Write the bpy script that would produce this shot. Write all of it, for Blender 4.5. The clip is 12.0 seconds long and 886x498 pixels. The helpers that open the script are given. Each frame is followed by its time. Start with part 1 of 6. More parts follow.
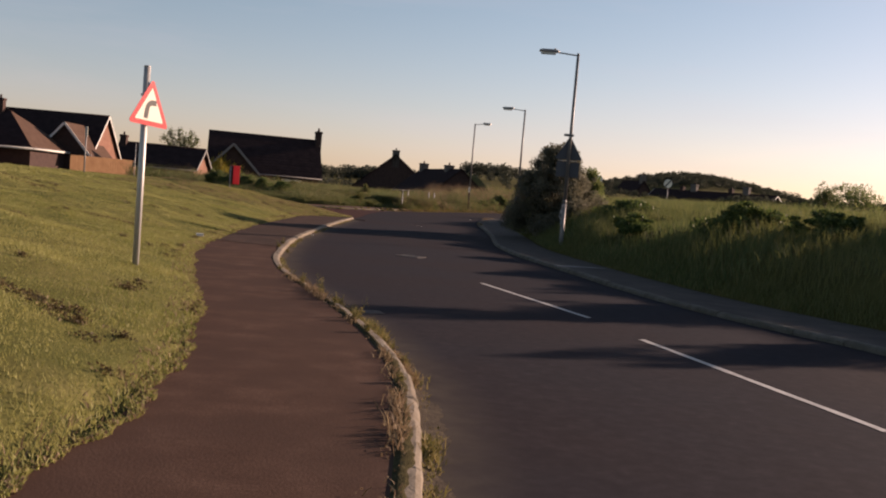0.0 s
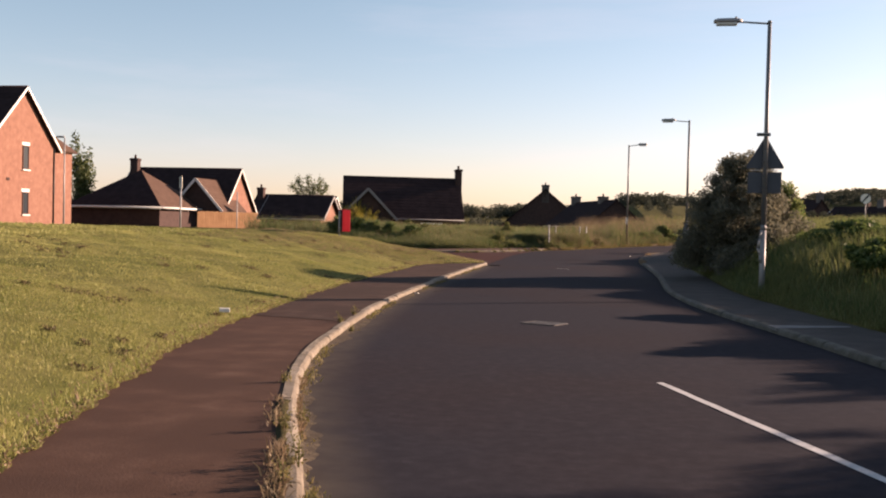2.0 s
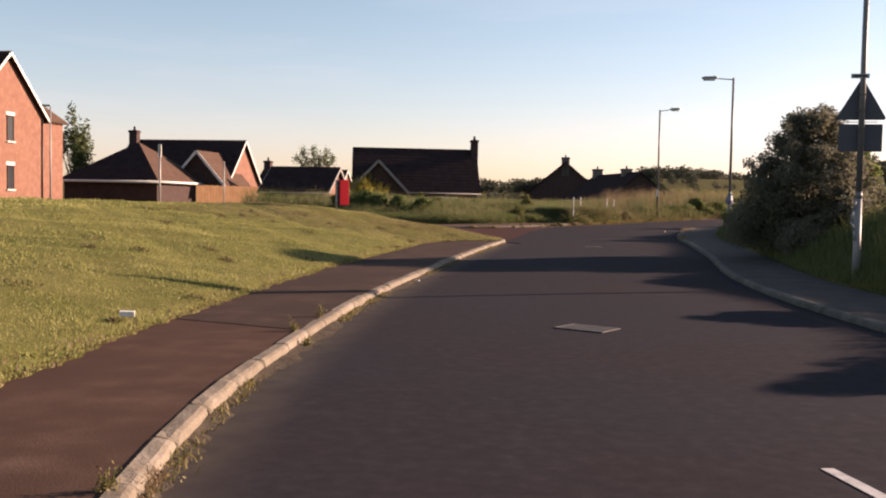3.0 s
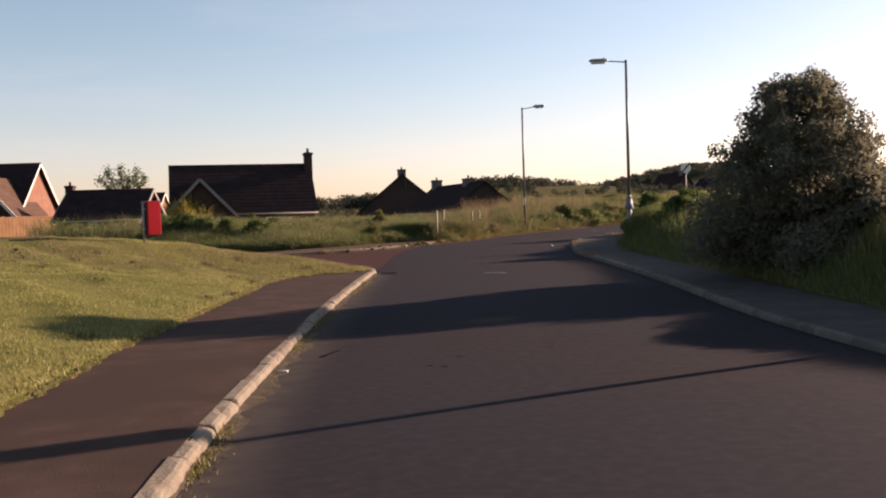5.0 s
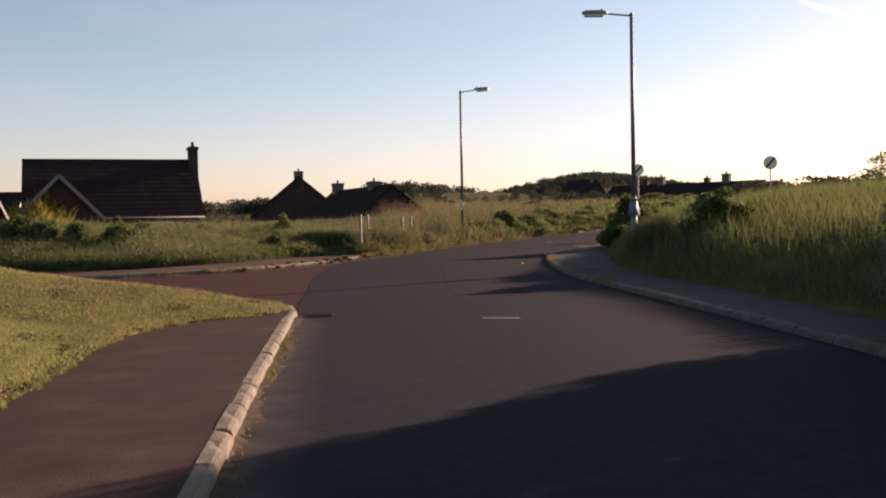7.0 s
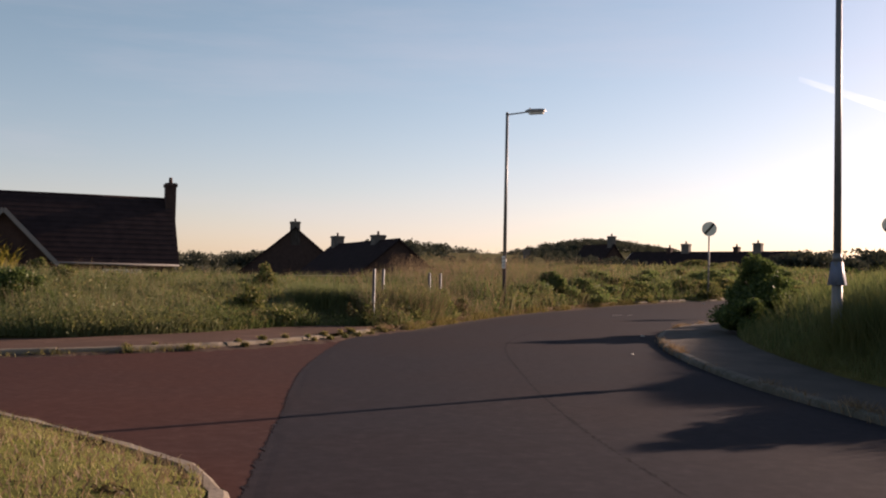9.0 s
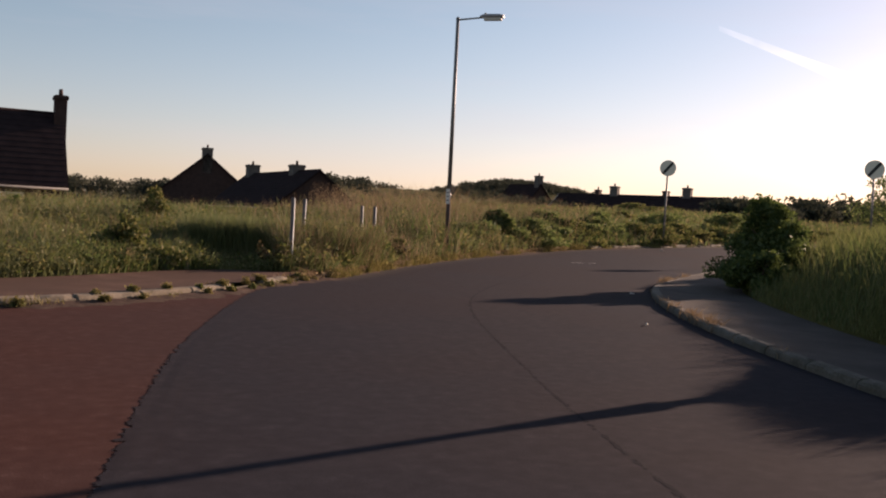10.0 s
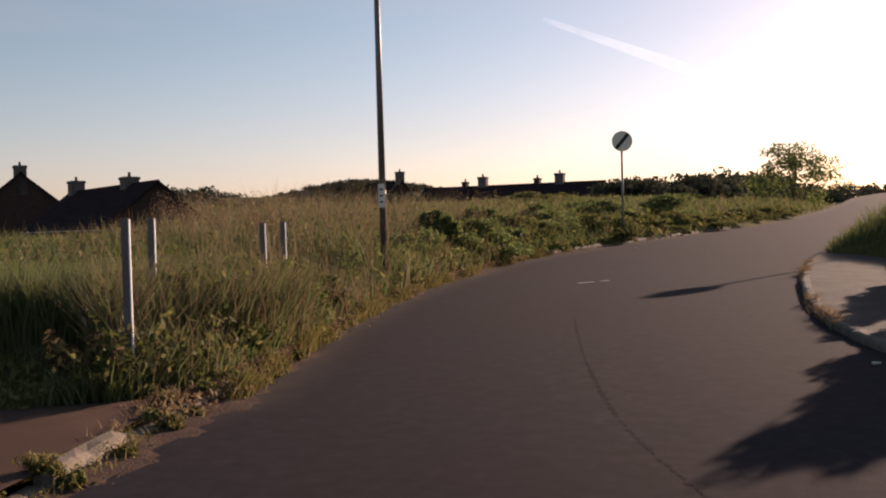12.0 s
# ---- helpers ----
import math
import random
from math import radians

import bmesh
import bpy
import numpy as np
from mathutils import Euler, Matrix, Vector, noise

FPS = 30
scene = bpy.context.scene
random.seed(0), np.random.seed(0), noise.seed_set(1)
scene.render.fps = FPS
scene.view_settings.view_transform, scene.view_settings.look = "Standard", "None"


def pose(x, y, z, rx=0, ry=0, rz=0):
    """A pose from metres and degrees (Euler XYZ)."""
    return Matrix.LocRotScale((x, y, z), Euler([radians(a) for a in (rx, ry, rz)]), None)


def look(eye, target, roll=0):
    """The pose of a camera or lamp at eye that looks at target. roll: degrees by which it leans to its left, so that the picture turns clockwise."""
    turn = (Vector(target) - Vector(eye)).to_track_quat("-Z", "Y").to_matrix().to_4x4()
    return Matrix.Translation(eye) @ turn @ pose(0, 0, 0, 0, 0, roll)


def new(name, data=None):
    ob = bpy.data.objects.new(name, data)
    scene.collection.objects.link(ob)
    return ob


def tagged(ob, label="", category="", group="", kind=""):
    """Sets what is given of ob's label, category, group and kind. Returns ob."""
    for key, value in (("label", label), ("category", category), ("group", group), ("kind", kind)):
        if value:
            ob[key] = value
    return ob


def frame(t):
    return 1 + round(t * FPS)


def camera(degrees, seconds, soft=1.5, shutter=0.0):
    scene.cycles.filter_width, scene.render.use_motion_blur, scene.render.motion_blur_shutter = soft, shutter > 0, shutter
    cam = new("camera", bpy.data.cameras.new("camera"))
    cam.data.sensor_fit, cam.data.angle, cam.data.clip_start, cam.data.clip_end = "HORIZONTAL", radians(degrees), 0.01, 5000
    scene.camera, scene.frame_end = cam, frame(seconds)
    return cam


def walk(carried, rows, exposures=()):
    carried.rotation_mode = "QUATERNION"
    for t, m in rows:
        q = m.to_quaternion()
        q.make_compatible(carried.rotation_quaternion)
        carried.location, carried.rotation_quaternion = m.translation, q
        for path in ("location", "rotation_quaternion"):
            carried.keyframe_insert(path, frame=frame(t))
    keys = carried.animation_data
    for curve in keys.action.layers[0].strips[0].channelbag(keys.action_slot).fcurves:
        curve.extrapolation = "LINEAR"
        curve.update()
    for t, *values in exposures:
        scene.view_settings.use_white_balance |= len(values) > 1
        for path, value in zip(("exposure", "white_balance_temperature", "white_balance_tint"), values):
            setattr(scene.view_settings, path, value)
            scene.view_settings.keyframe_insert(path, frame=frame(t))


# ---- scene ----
from mathutils.bvhtree import BVHTree

cam = camera(49.0, 12.0, soft=2.05)
# stops, kelvin and tint of the clip's own automatic exposure
EXPOSURES = [(t, s, 7100, 34) for t, s in ((0.0, 1.08), (0.5, 1.3), (1.0, 1.45), (2.0, 1.7), (4.5, 1.7), (5.0, 1.58), (5.5, 1.57), (6.0, 1.43), (6.5, 1.45), (9.0, 1.25), (10.5, 1.11), (12.0, 0.98))]
PATH = [
    (0, (0.041, -0.082, 1.52), (0.041, 1.915, 1.411), 4.94),
    (0.5, (0.307, 1.88, 1.517), (0.237, 3.879, 1.493), 3.06),
    (1, (0.428, 3.865, 1.47), (0.203, 5.852, 1.42), 2.68),
    (1.5, (0.281, 5.931, 1.488), (-0.059, 7.902, 1.444), 3.93),
    (2, (0.201, 7.696, 1.524), (-0.126, 9.669, 1.477), 1.33),
    (2.5, (-0.115, 9.969, 1.435), (-0.376, 11.951, 1.374), 0.65),
    (2.7, (-0.184, 10.922, 1.419), (-0.55, 12.886, 1.321), 0.98),
    (4.3, (-1.662, 16.715, 1.424), (-1.917, 18.697, 1.341), 0.64),
    (4.5, (-1.816, 17.451, 1.46), (-2.034, 19.439, 1.441), 0.07),
    (5, (-2.245, 19.567, 1.465), (-2.258, 21.566, 1.398), -1.73),
    (5.5, (-2.704, 21.908, 1.516), (-2.687, 23.907, 1.515), -1.79),
    (6, (-3.044, 24.147, 1.486), (-2.994, 26.146, 1.452), -2.70),
    (6.5, (-3.209, 26.296, 1.499), (-3.073, 28.291, 1.463), -2.43),
    (6.7, (-3.303, 27.263, 1.483), (-3.096, 29.251, 1.423), -1.76),
    (8.3, (-3.543, 34.947, 1.534), (-3.407, 36.941, 1.599), 1.66),
    (8.5, (-3.601, 35.868, 1.508), (-3.469, 37.861, 1.604), 1.21),
    (9, (-3.557, 38.289, 1.462), (-3.339, 40.278, 1.53), 1.15),
    (9.5, (-3.49, 40.688, 1.422), (-3.153, 42.658, 1.427), 1.42),
    (10, (-3.408, 42.967, 1.447), (-3.019, 44.928, 1.391), 2.95),
    (10.5, (-3.372, 45.369, 1.489), (-2.983, 47.33, 1.447), -0.12),
    (11, (-3.376, 47.739, 1.539), (-2.978, 49.699, 1.517), 0.07),
    (11.5, (-3.253, 50.001, 1.586), (-2.696, 51.921, 1.526), -0.35),
    (12, (-2.998, 52.367, 1.624), (-2.308, 54.243, 1.572), -1.60),
]
walk(cam, [(t, look(eye, target, roll)) for t, eye, target, roll in PATH], EXPOSURES)

# ---- light: low evening sun from the side, clear sky ----
SUN_AZ, SUN_EL = 60.7, 15.3          # degrees clockwise from +y, and above the horizon
world = bpy.data.worlds.new("sky")
scene.world = world
world.use_nodes = True
wn = world.node_tree.nodes
wl = world.node_tree.links
sky = wn.new("ShaderNodeTexSky")
sky.sky_type = "NISHITA"
sky.sun_disc = False
sky.sun_elevation, sky.sun_rotation = radians(SUN_EL), radians(SUN_AZ)
sky.altitude, sky.air_density, sky.dust_density, sky.ozone_density = 20, 1.0, 0.6, 1.5
bg = wn["Background"]
bg.inputs["Strength"].default_value = 0.06
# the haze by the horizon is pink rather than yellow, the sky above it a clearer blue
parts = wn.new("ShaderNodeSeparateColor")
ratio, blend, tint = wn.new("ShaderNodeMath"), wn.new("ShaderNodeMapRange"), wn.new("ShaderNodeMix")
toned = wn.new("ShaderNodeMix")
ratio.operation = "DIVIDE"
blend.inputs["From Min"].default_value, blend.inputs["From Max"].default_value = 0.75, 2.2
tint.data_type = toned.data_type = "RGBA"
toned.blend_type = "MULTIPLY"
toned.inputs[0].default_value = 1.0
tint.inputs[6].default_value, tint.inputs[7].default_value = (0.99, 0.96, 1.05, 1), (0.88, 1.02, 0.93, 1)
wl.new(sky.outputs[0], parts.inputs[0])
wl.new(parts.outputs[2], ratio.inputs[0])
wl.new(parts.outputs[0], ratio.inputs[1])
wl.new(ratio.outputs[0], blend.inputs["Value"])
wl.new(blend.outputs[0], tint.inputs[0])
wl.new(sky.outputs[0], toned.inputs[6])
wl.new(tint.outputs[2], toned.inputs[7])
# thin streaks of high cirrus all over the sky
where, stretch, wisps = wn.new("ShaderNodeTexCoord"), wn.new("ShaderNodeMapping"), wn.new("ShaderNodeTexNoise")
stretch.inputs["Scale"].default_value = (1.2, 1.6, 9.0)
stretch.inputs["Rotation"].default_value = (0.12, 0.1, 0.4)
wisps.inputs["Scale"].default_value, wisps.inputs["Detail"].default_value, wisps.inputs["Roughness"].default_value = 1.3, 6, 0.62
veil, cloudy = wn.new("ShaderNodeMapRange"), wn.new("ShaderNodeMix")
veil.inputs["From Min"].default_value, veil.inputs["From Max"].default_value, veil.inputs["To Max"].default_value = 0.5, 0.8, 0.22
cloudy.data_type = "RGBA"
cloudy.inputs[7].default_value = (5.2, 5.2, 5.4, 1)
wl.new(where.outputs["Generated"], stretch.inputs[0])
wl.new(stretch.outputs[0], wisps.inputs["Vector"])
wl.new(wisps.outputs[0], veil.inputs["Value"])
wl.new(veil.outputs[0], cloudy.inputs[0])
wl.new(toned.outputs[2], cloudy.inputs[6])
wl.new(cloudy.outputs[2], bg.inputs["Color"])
sun_data = bpy.data.lights.new("sun", "SUN")
sun_data.energy, sun_data.angle, sun_data.color = 4.3, radians(0.6), (1.0, 0.83, 0.62)
sun = new("sun", sun_data)
SUN_DIR = Vector((math.sin(radians(SUN_AZ)) * math.cos(radians(SUN_EL)), math.cos(radians(SUN_AZ)) * math.cos(radians(SUN_EL)), math.sin(radians(SUN_EL))))
sun.matrix_world = look(SUN_DIR * 50, (0, 0, 0))

# ---- materials ----


def ramp(nodes, stops):
    r = nodes.new("ShaderNodeValToRGB")
    el = r.color_ramp.elements
    while len(el) < len(stops):
        el.new(0.5)
    for e, (p, c) in zip(el, stops):
        e.position, e.color = p, (*c, 1)
    return r


def surface(name, stops, scale=6.0, fine=60.0, rough=0.85, bump=0.3, metal=0.0, blotch=None, blotch_scale=0.6, random_shift=0.0, gloss=0.2):
    """Ground, masonry, metal: colour by noise at two sizes, with relief."""
    m = bpy.data.materials.new(name)
    m.use_nodes = True
    n, l = m.node_tree.nodes, m.node_tree.links
    b = n["Principled BSDF"]
    b.inputs["Roughness"].default_value, b.inputs["Metallic"].default_value = rough, metal
    b.inputs["Specular IOR Level"].default_value = gloss
    geo = n.new("ShaderNodeNewGeometry")
    t1 = n.new("ShaderNodeTexNoise")
    t1.inputs["Scale"].default_value, t1.inputs["Detail"].default_value = scale, 6
    t2 = n.new("ShaderNodeTexNoise")
    t2.inputs["Scale"].default_value, t2.inputs["Detail"].default_value = fine, 3
    for t in (t1, t2):
        l.new(geo.outputs["Position"], t.inputs["Vector"])
    mixf = n.new("ShaderNodeMath")
    mixf.operation = "MULTIPLY_ADD"
    mixf.inputs[1].default_value, mixf.inputs[2].default_value = 0.45, 0.0
    l.new(t2.outputs[0], mixf.inputs[0])
    add = n.new("ShaderNodeMath")
    add.operation = "MULTIPLY_ADD"
    add.inputs[1].default_value = 0.55
    l.new(t1.outputs[0], add.inputs[0])
    l.new(mixf.outputs[0], add.inputs[2])
    fac = add.outputs[0]
    if random_shift:
        info = n.new("ShaderNodeObjectInfo")
        sh = n.new("ShaderNodeMath")
        sh.operation = "MULTIPLY_ADD"
        sh.inputs[1].default_value = random_shift
        l.new(info.outputs["Random"], sh.inputs[0])
        l.new(fac, sh.inputs[2])
        fac = sh.outputs[0]
    r = ramp(n, stops)
    l.new(fac, r.inputs[0])
    out = r.outputs[0]
    if blotch:
        t3 = n.new("ShaderNodeTexNoise")
        t3.inputs["Scale"].default_value, t3.inputs["Detail"].default_value = blotch_scale, 5
        l.new(geo.outputs["Position"], t3.inputs["Vector"])
        r3 = ramp(n, [(0.42, (0, 0, 0)), (0.62, (1, 1, 1))])
        l.new(t3.outputs[0], r3.inputs[0])
        mx = n.new("ShaderNodeMix")
        mx.data_type = "RGBA"
        l.new(r3.outputs[0], mx.inputs["Factor"])
        l.new(out, mx.inputs[6])
        mx.inputs[7].default_value = (*blotch, 1)
        out = mx.outputs[2]
    l.new(out, b.inputs["Base Color"])
    bp = n.new("ShaderNodeBump")
    bp.inputs["Strength"].default_value, bp.inputs["Distance"].default_value = bump, 0.02
    l.new(t2.outputs[0], bp.inputs["Height"])
    l.new(bp.outputs[0], b.inputs["Normal"])
    return m


def asphalt(name, stops, dust=None):
    """Rolled asphalt: stone chips, faint worn bands and, towards the left kerb, a film of pale dust."""
    m = surface(name, stops, 9.0, 120.0, 0.95, 0.14, gloss=0.03)
    n, l = m.node_tree.nodes, m.node_tree.links
    b = n["Principled BSDF"]
    geo = n.new("ShaderNodeNewGeometry")
    out = b.inputs["Base Color"].links[0].from_socket
    chips, pick, mx = n.new("ShaderNodeTexVoronoi"), ramp(n, [(0.0, (1, 1, 1)), (0.22, (0, 0, 0))]), n.new("ShaderNodeMix")
    chips.inputs["Scale"].default_value = 85.0
    l.new(geo.outputs["Position"], chips.inputs["Vector"])
    l.new(chips.outputs["Distance"], pick.inputs[0])
    tone = n.new("ShaderNodeMath")
    tone.operation = "MULTIPLY"
    tone.inputs[1].default_value = 0.42
    l.new(pick.outputs[0], tone.inputs[0])
    mx.data_type = "RGBA"
    l.new(tone.outputs[0], mx.inputs[0])
    l.new(out, mx.inputs[6])
    mx.inputs[7].default_value = (*[min(1.0, v * 1.25) for v in stops[-1][1]], 1)
    out = mx.outputs[2]
    area, warm, mx3 = n.new("ShaderNodeTexNoise"), ramp(n, [(0.42, (1.0, 1.0, 1.02)), (0.6, (1.1, 0.98, 0.93))]), n.new("ShaderNodeMix")
    area.inputs["Scale"].default_value, area.inputs["Detail"].default_value = 0.22, 5
    l.new(geo.outputs["Position"], area.inputs["Vector"])
    l.new(area.outputs[0], warm.inputs[0])
    mx3.data_type, mx3.blend_type = "RGBA", "MULTIPLY"
    mx3.inputs[0].default_value = 1.0
    l.new(out, mx3.inputs[6])
    l.new(warm.outputs[0], mx3.inputs[7])
    out = mx3.outputs[2]
    if dust:
        gap, band, wob, fac, mx2 = n.new("ShaderNodeAttribute"), n.new("ShaderNodeMapRange"), n.new("ShaderNodeTexNoise"), n.new("ShaderNodeMath"), n.new("ShaderNodeMix")
        gap.attribute_name = "left_gap"
        band.interpolation_type = "SMOOTHSTEP"
        band.inputs["From Min"].default_value, band.inputs["From Max"].default_value = 0.05, 0.75
        band.inputs["To Min"].default_value, band.inputs["To Max"].default_value = 1.15, 0.0
        wob.inputs["Scale"].default_value, wob.inputs["Detail"].default_value = 3.2, 7
        fac.operation = "MULTIPLY"
        l.new(gap.outputs["Fac"], band.inputs["Value"])
        l.new(geo.outputs["Position"], wob.inputs["Vector"])
        l.new(band.outputs[0], fac.inputs[0])
        l.new(wob.outputs[0], fac.inputs[1])
        mx2.data_type = "RGBA"
        l.new(fac.outputs[0], mx2.inputs[0])
        l.new(out, mx2.inputs[6])
        mx2.inputs[7].default_value = (*dust, 1)
        out = mx2.outputs[2]
    l.new(out, b.inputs["Base Color"])
    return m


def feathered(m, at=0.85):
    """Lets a surface thin out, raggedly, where its "fade" falls to nothing."""
    n, l = m.node_tree.nodes, m.node_tree.links
    fade, wob, geo, add, edge = n.new("ShaderNodeAttribute"), n.new("ShaderNodeTexNoise"), n.new("ShaderNodeNewGeometry"), n.new("ShaderNodeMath"), n.new("ShaderNodeMapRange")
    fade.attribute_name = "fade"
    wob.inputs["Scale"].default_value, wob.inputs["Detail"].default_value = 14.0, 8
    l.new(geo.outputs["Position"], wob.inputs["Vector"])
    add.operation = "MULTIPLY_ADD"
    l.new(wob.outputs[0], add.inputs[0])
    add.inputs[1].default_value = 0.9
    l.new(fade.outputs["Fac"], add.inputs[2])
    edge.interpolation_type = "SMOOTHSTEP"
    edge.inputs["From Min"].default_value, edge.inputs["From Max"].default_value = at, at + 0.06
    l.new(add.outputs[0], edge.inputs["Value"])
    clear, mx = n.new("ShaderNodeBsdfTransparent"), n.new("ShaderNodeMixShader")
    l.new(edge.outputs[0], mx.inputs[0])
    l.new(clear.outputs[0], mx.inputs[1])
    l.new(n["Principled BSDF"].outputs[0], mx.inputs[2])
    l.new(mx.outputs[0], n["Material Output"].inputs[0])
    return m


def foliage(name, stops, translucent=0.45, rough=0.6, patch=None, patch_scale=0.35):
    """Leaves and blades: each its own tint, light shining through."""
    m = bpy.data.materials.new(name)
    m.use_nodes = True
    n, l = m.node_tree.nodes, m.node_tree.links
    n.remove(n["Principled BSDF"])
    geo = n.new("ShaderNodeNewGeometry")
    r = ramp(n, stops)
    l.new(geo.outputs["Random Per Island"], r.inputs[0])
    col = r.outputs[0]
    if patch:
        t = n.new("ShaderNodeTexNoise")
        t.inputs["Scale"].default_value, t.inputs["Detail"].default_value = patch_scale, 4
        l.new(geo.outputs["Position"], t.inputs["Vector"])
        r2 = ramp(n, [(0.4, (0, 0, 0)), (0.65, (1, 1, 1))])
        l.new(t.outputs[0], r2.inputs[0])
        mx = n.new("ShaderNodeMix")
        mx.data_type = "RGBA"
        l.new(r2.outputs[0], mx.inputs["Factor"])
        l.new(col, mx.inputs[6])
        mx.inputs[7].default_value = (*patch, 1)
        col = mx.outputs[2]
    d = n.new("ShaderNodeBsdfDiffuse")
    tr = n.new("ShaderNodeBsdfTranslucent")
    gl = n.new("ShaderNodeBsdfGlossy")
    gl.inputs["Roughness"].default_value = rough
    gl.inputs["Color"].default_value = (0.5, 0.5, 0.5, 1)
    m1, m2 = n.new("ShaderNodeMixShader"), n.new("ShaderNodeMixShader")
    m1.inputs[0].default_value, m2.inputs[0].default_value = translucent, 0.03
    l.new(col, d.inputs[0])
    l.new(col, tr.inputs[0])
    l.new(d.outputs[0], m1.inputs[1])
    l.new(tr.outputs[0], m1.inputs[2])
    l.new(m1.outputs[0], m2.inputs[1])
    l.new(gl.outputs[0], m2.inputs[2])
    l.new(m2.outputs[0], n["Material Output"].inputs[0])
    return m


def plain(name, c, rough=0.5, metal=0.0, var=0.12):
    a = tuple(v * (1 - var) for v in c)
    b = tuple(min(1, v * (1 + var)) for v in c)
    return surface(name, [(0.3, a), (0.7, b)], 2.0, 25.0, rough, 0.05, metal)


M_ROAD = asphalt("asphalt", [(0.3, (0.0216, 0.02, 0.0236)), (0.46, (0.0253, 0.0236, 0.0276)), (0.58, (0.0292, 0.0273, 0.0318)), (0.74, (0.042, 0.0393, 0.0451))], dust=(0.086, 0.0714, 0.0568))
M_RED = asphalt("red_asphalt", [(0.3, (0.045, 0.0225, 0.0195)), (0.46, (0.0525, 0.0272, 0.0234)), (0.58, (0.061, 0.0325, 0.028)), (0.74, (0.09, 0.056, 0.049))])
M_FOOT = surface("footway_asphalt", [(0.3, (0.05208, 0.02969, 0.02187)), (0.52, (0.07812, 0.04479, 0.03229)), (0.72, (0.1198, 0.07291, 0.05416))], 2.5, 80.0, 0.95, 0.16, blotch=(0.0625, 0.03646, 0.02708), blotch_scale=0.7, gloss=0.05)
M_DUSTY = surface("dusty_footway", [(0.3, (0.066, 0.04, 0.031)), (0.52, (0.1, 0.061, 0.046)), (0.72, (0.15, 0.097, 0.074))], 2.5, 80.0, 0.95, 0.16, blotch=(0.08, 0.05, 0.038), blotch_scale=0.7, gloss=0.05)
M_FOOTDARK = surface("resurfaced_footway", [(0.3, (0.041, 0.0262, 0.0215)), (0.52, (0.06, 0.0385, 0.0305)), (0.72, (0.093, 0.061, 0.049))], 2.5, 80.0, 0.95, 0.16, blotch=(0.05, 0.033, 0.0265), blotch_scale=0.7, gloss=0.05)
M_SLAB = surface("pale_concrete", [(0.3, (0.11, 0.105, 0.098)), (0.7, (0.2, 0.19, 0.175))], 3.0, 40.0, 0.9, 0.3)
M_MOSS = surface("kerb_moss", [(0.3, (0.028, 0.026, 0.013)), (0.55, (0.062, 0.054, 0.027)), (0.75, (0.115, 0.095, 0.05))], 14.0, 70.0, 0.95, 0.8, gloss=0.02)
M_FOOTG = surface("grey_footway", [(0.3, (0.04399, 0.03714, 0.03323)), (0.55, (0.07331, 0.06256, 0.05474)), (0.75, (0.1124, 0.09775, 0.08406))], 2.0, 60.0, 0.9, 0.45, gloss=0.08)
M_STONE = surface("pale_stone", [(0.3, (0.085, 0.074, 0.065)), (0.7, (0.16, 0.143, 0.127))], 2.0, 30.0, 0.9, 0.3)
M_TRIM = plain("weathered_trim", (0.2, 0.19, 0.18), 0.6)
M_KERB = surface("kerb_concrete", [(0.25, (0.085, 0.069, 0.05)), (0.5, (0.158, 0.13, 0.096)), (0.75, (0.235, 0.2, 0.155))], 4.0, 45.0, 0.9, 0.4, random_shift=0.12)
# kerb concrete darkened both for weathering and for the bank's shade
M_DARKKERB = surface("shaded_weathered_kerb", [(0.25, (0.04375, 0.03938, 0.03062)), (0.5, (0.0875, 0.07875, 0.06125)), (0.75, (0.1487, 0.1356, 0.1137))], 4.0, 45.0, 0.9, 0.4, random_shift=0.12)
M_DIRT = surface("gutter_dirt", [(0.3, (0.036, 0.03, 0.024)), (0.55, (0.068, 0.055, 0.041)), (0.75, (0.13, 0.105, 0.072))], 9.0, 60.0, 0.95, 0.6, gloss=0.05)
M_REDDIRT = surface("reddish_silt", [(0.3, (0.045, 0.03, 0.024)), (0.55, (0.085, 0.058, 0.045)), (0.75, (0.14, 0.1, 0.075))], 7.0, 60.0, 0.95, 0.5, gloss=0.05)
M_POSTGREY = surface("post_grey", [(0.3, (0.115, 0.1, 0.102)), (0.7, (0.17, 0.15, 0.153))], 5.0, 40.0, 0.95, 0.1, gloss=0.0)
M_SEAM = feathered(surface("tar_seam", [(0.3, (0.0185, 0.0172, 0.02)), (0.55, (0.0235, 0.022, 0.0255)), (0.7, (0.034, 0.0318, 0.036))], 6.0, 60.0, 0.95, 0.1, gloss=0.02), 1.12)
M_JOINT = feathered(asphalt("thin_asphalt", [(0.3, (0.0216, 0.02, 0.0236)), (0.46, (0.0253, 0.0236, 0.0276)), (0.58, (0.0292, 0.0273, 0.0318)), (0.74, (0.042, 0.0393, 0.0451))]))
M_PIT = surface("open_pit", [(0.3, (0.011, 0.01, 0.01)), (0.7, (0.02, 0.018, 0.018))], 9.0, 60.0, 0.95, 0.6, gloss=0.0)
M_PAINT = surface("worn_paint", [(0.3, (0.22, 0.21, 0.21)), (0.5, (0.42, 0.41, 0.39)), (0.75, (0.55, 0.54, 0.51))], 9.0, 60.0, 0.7, 0.2)
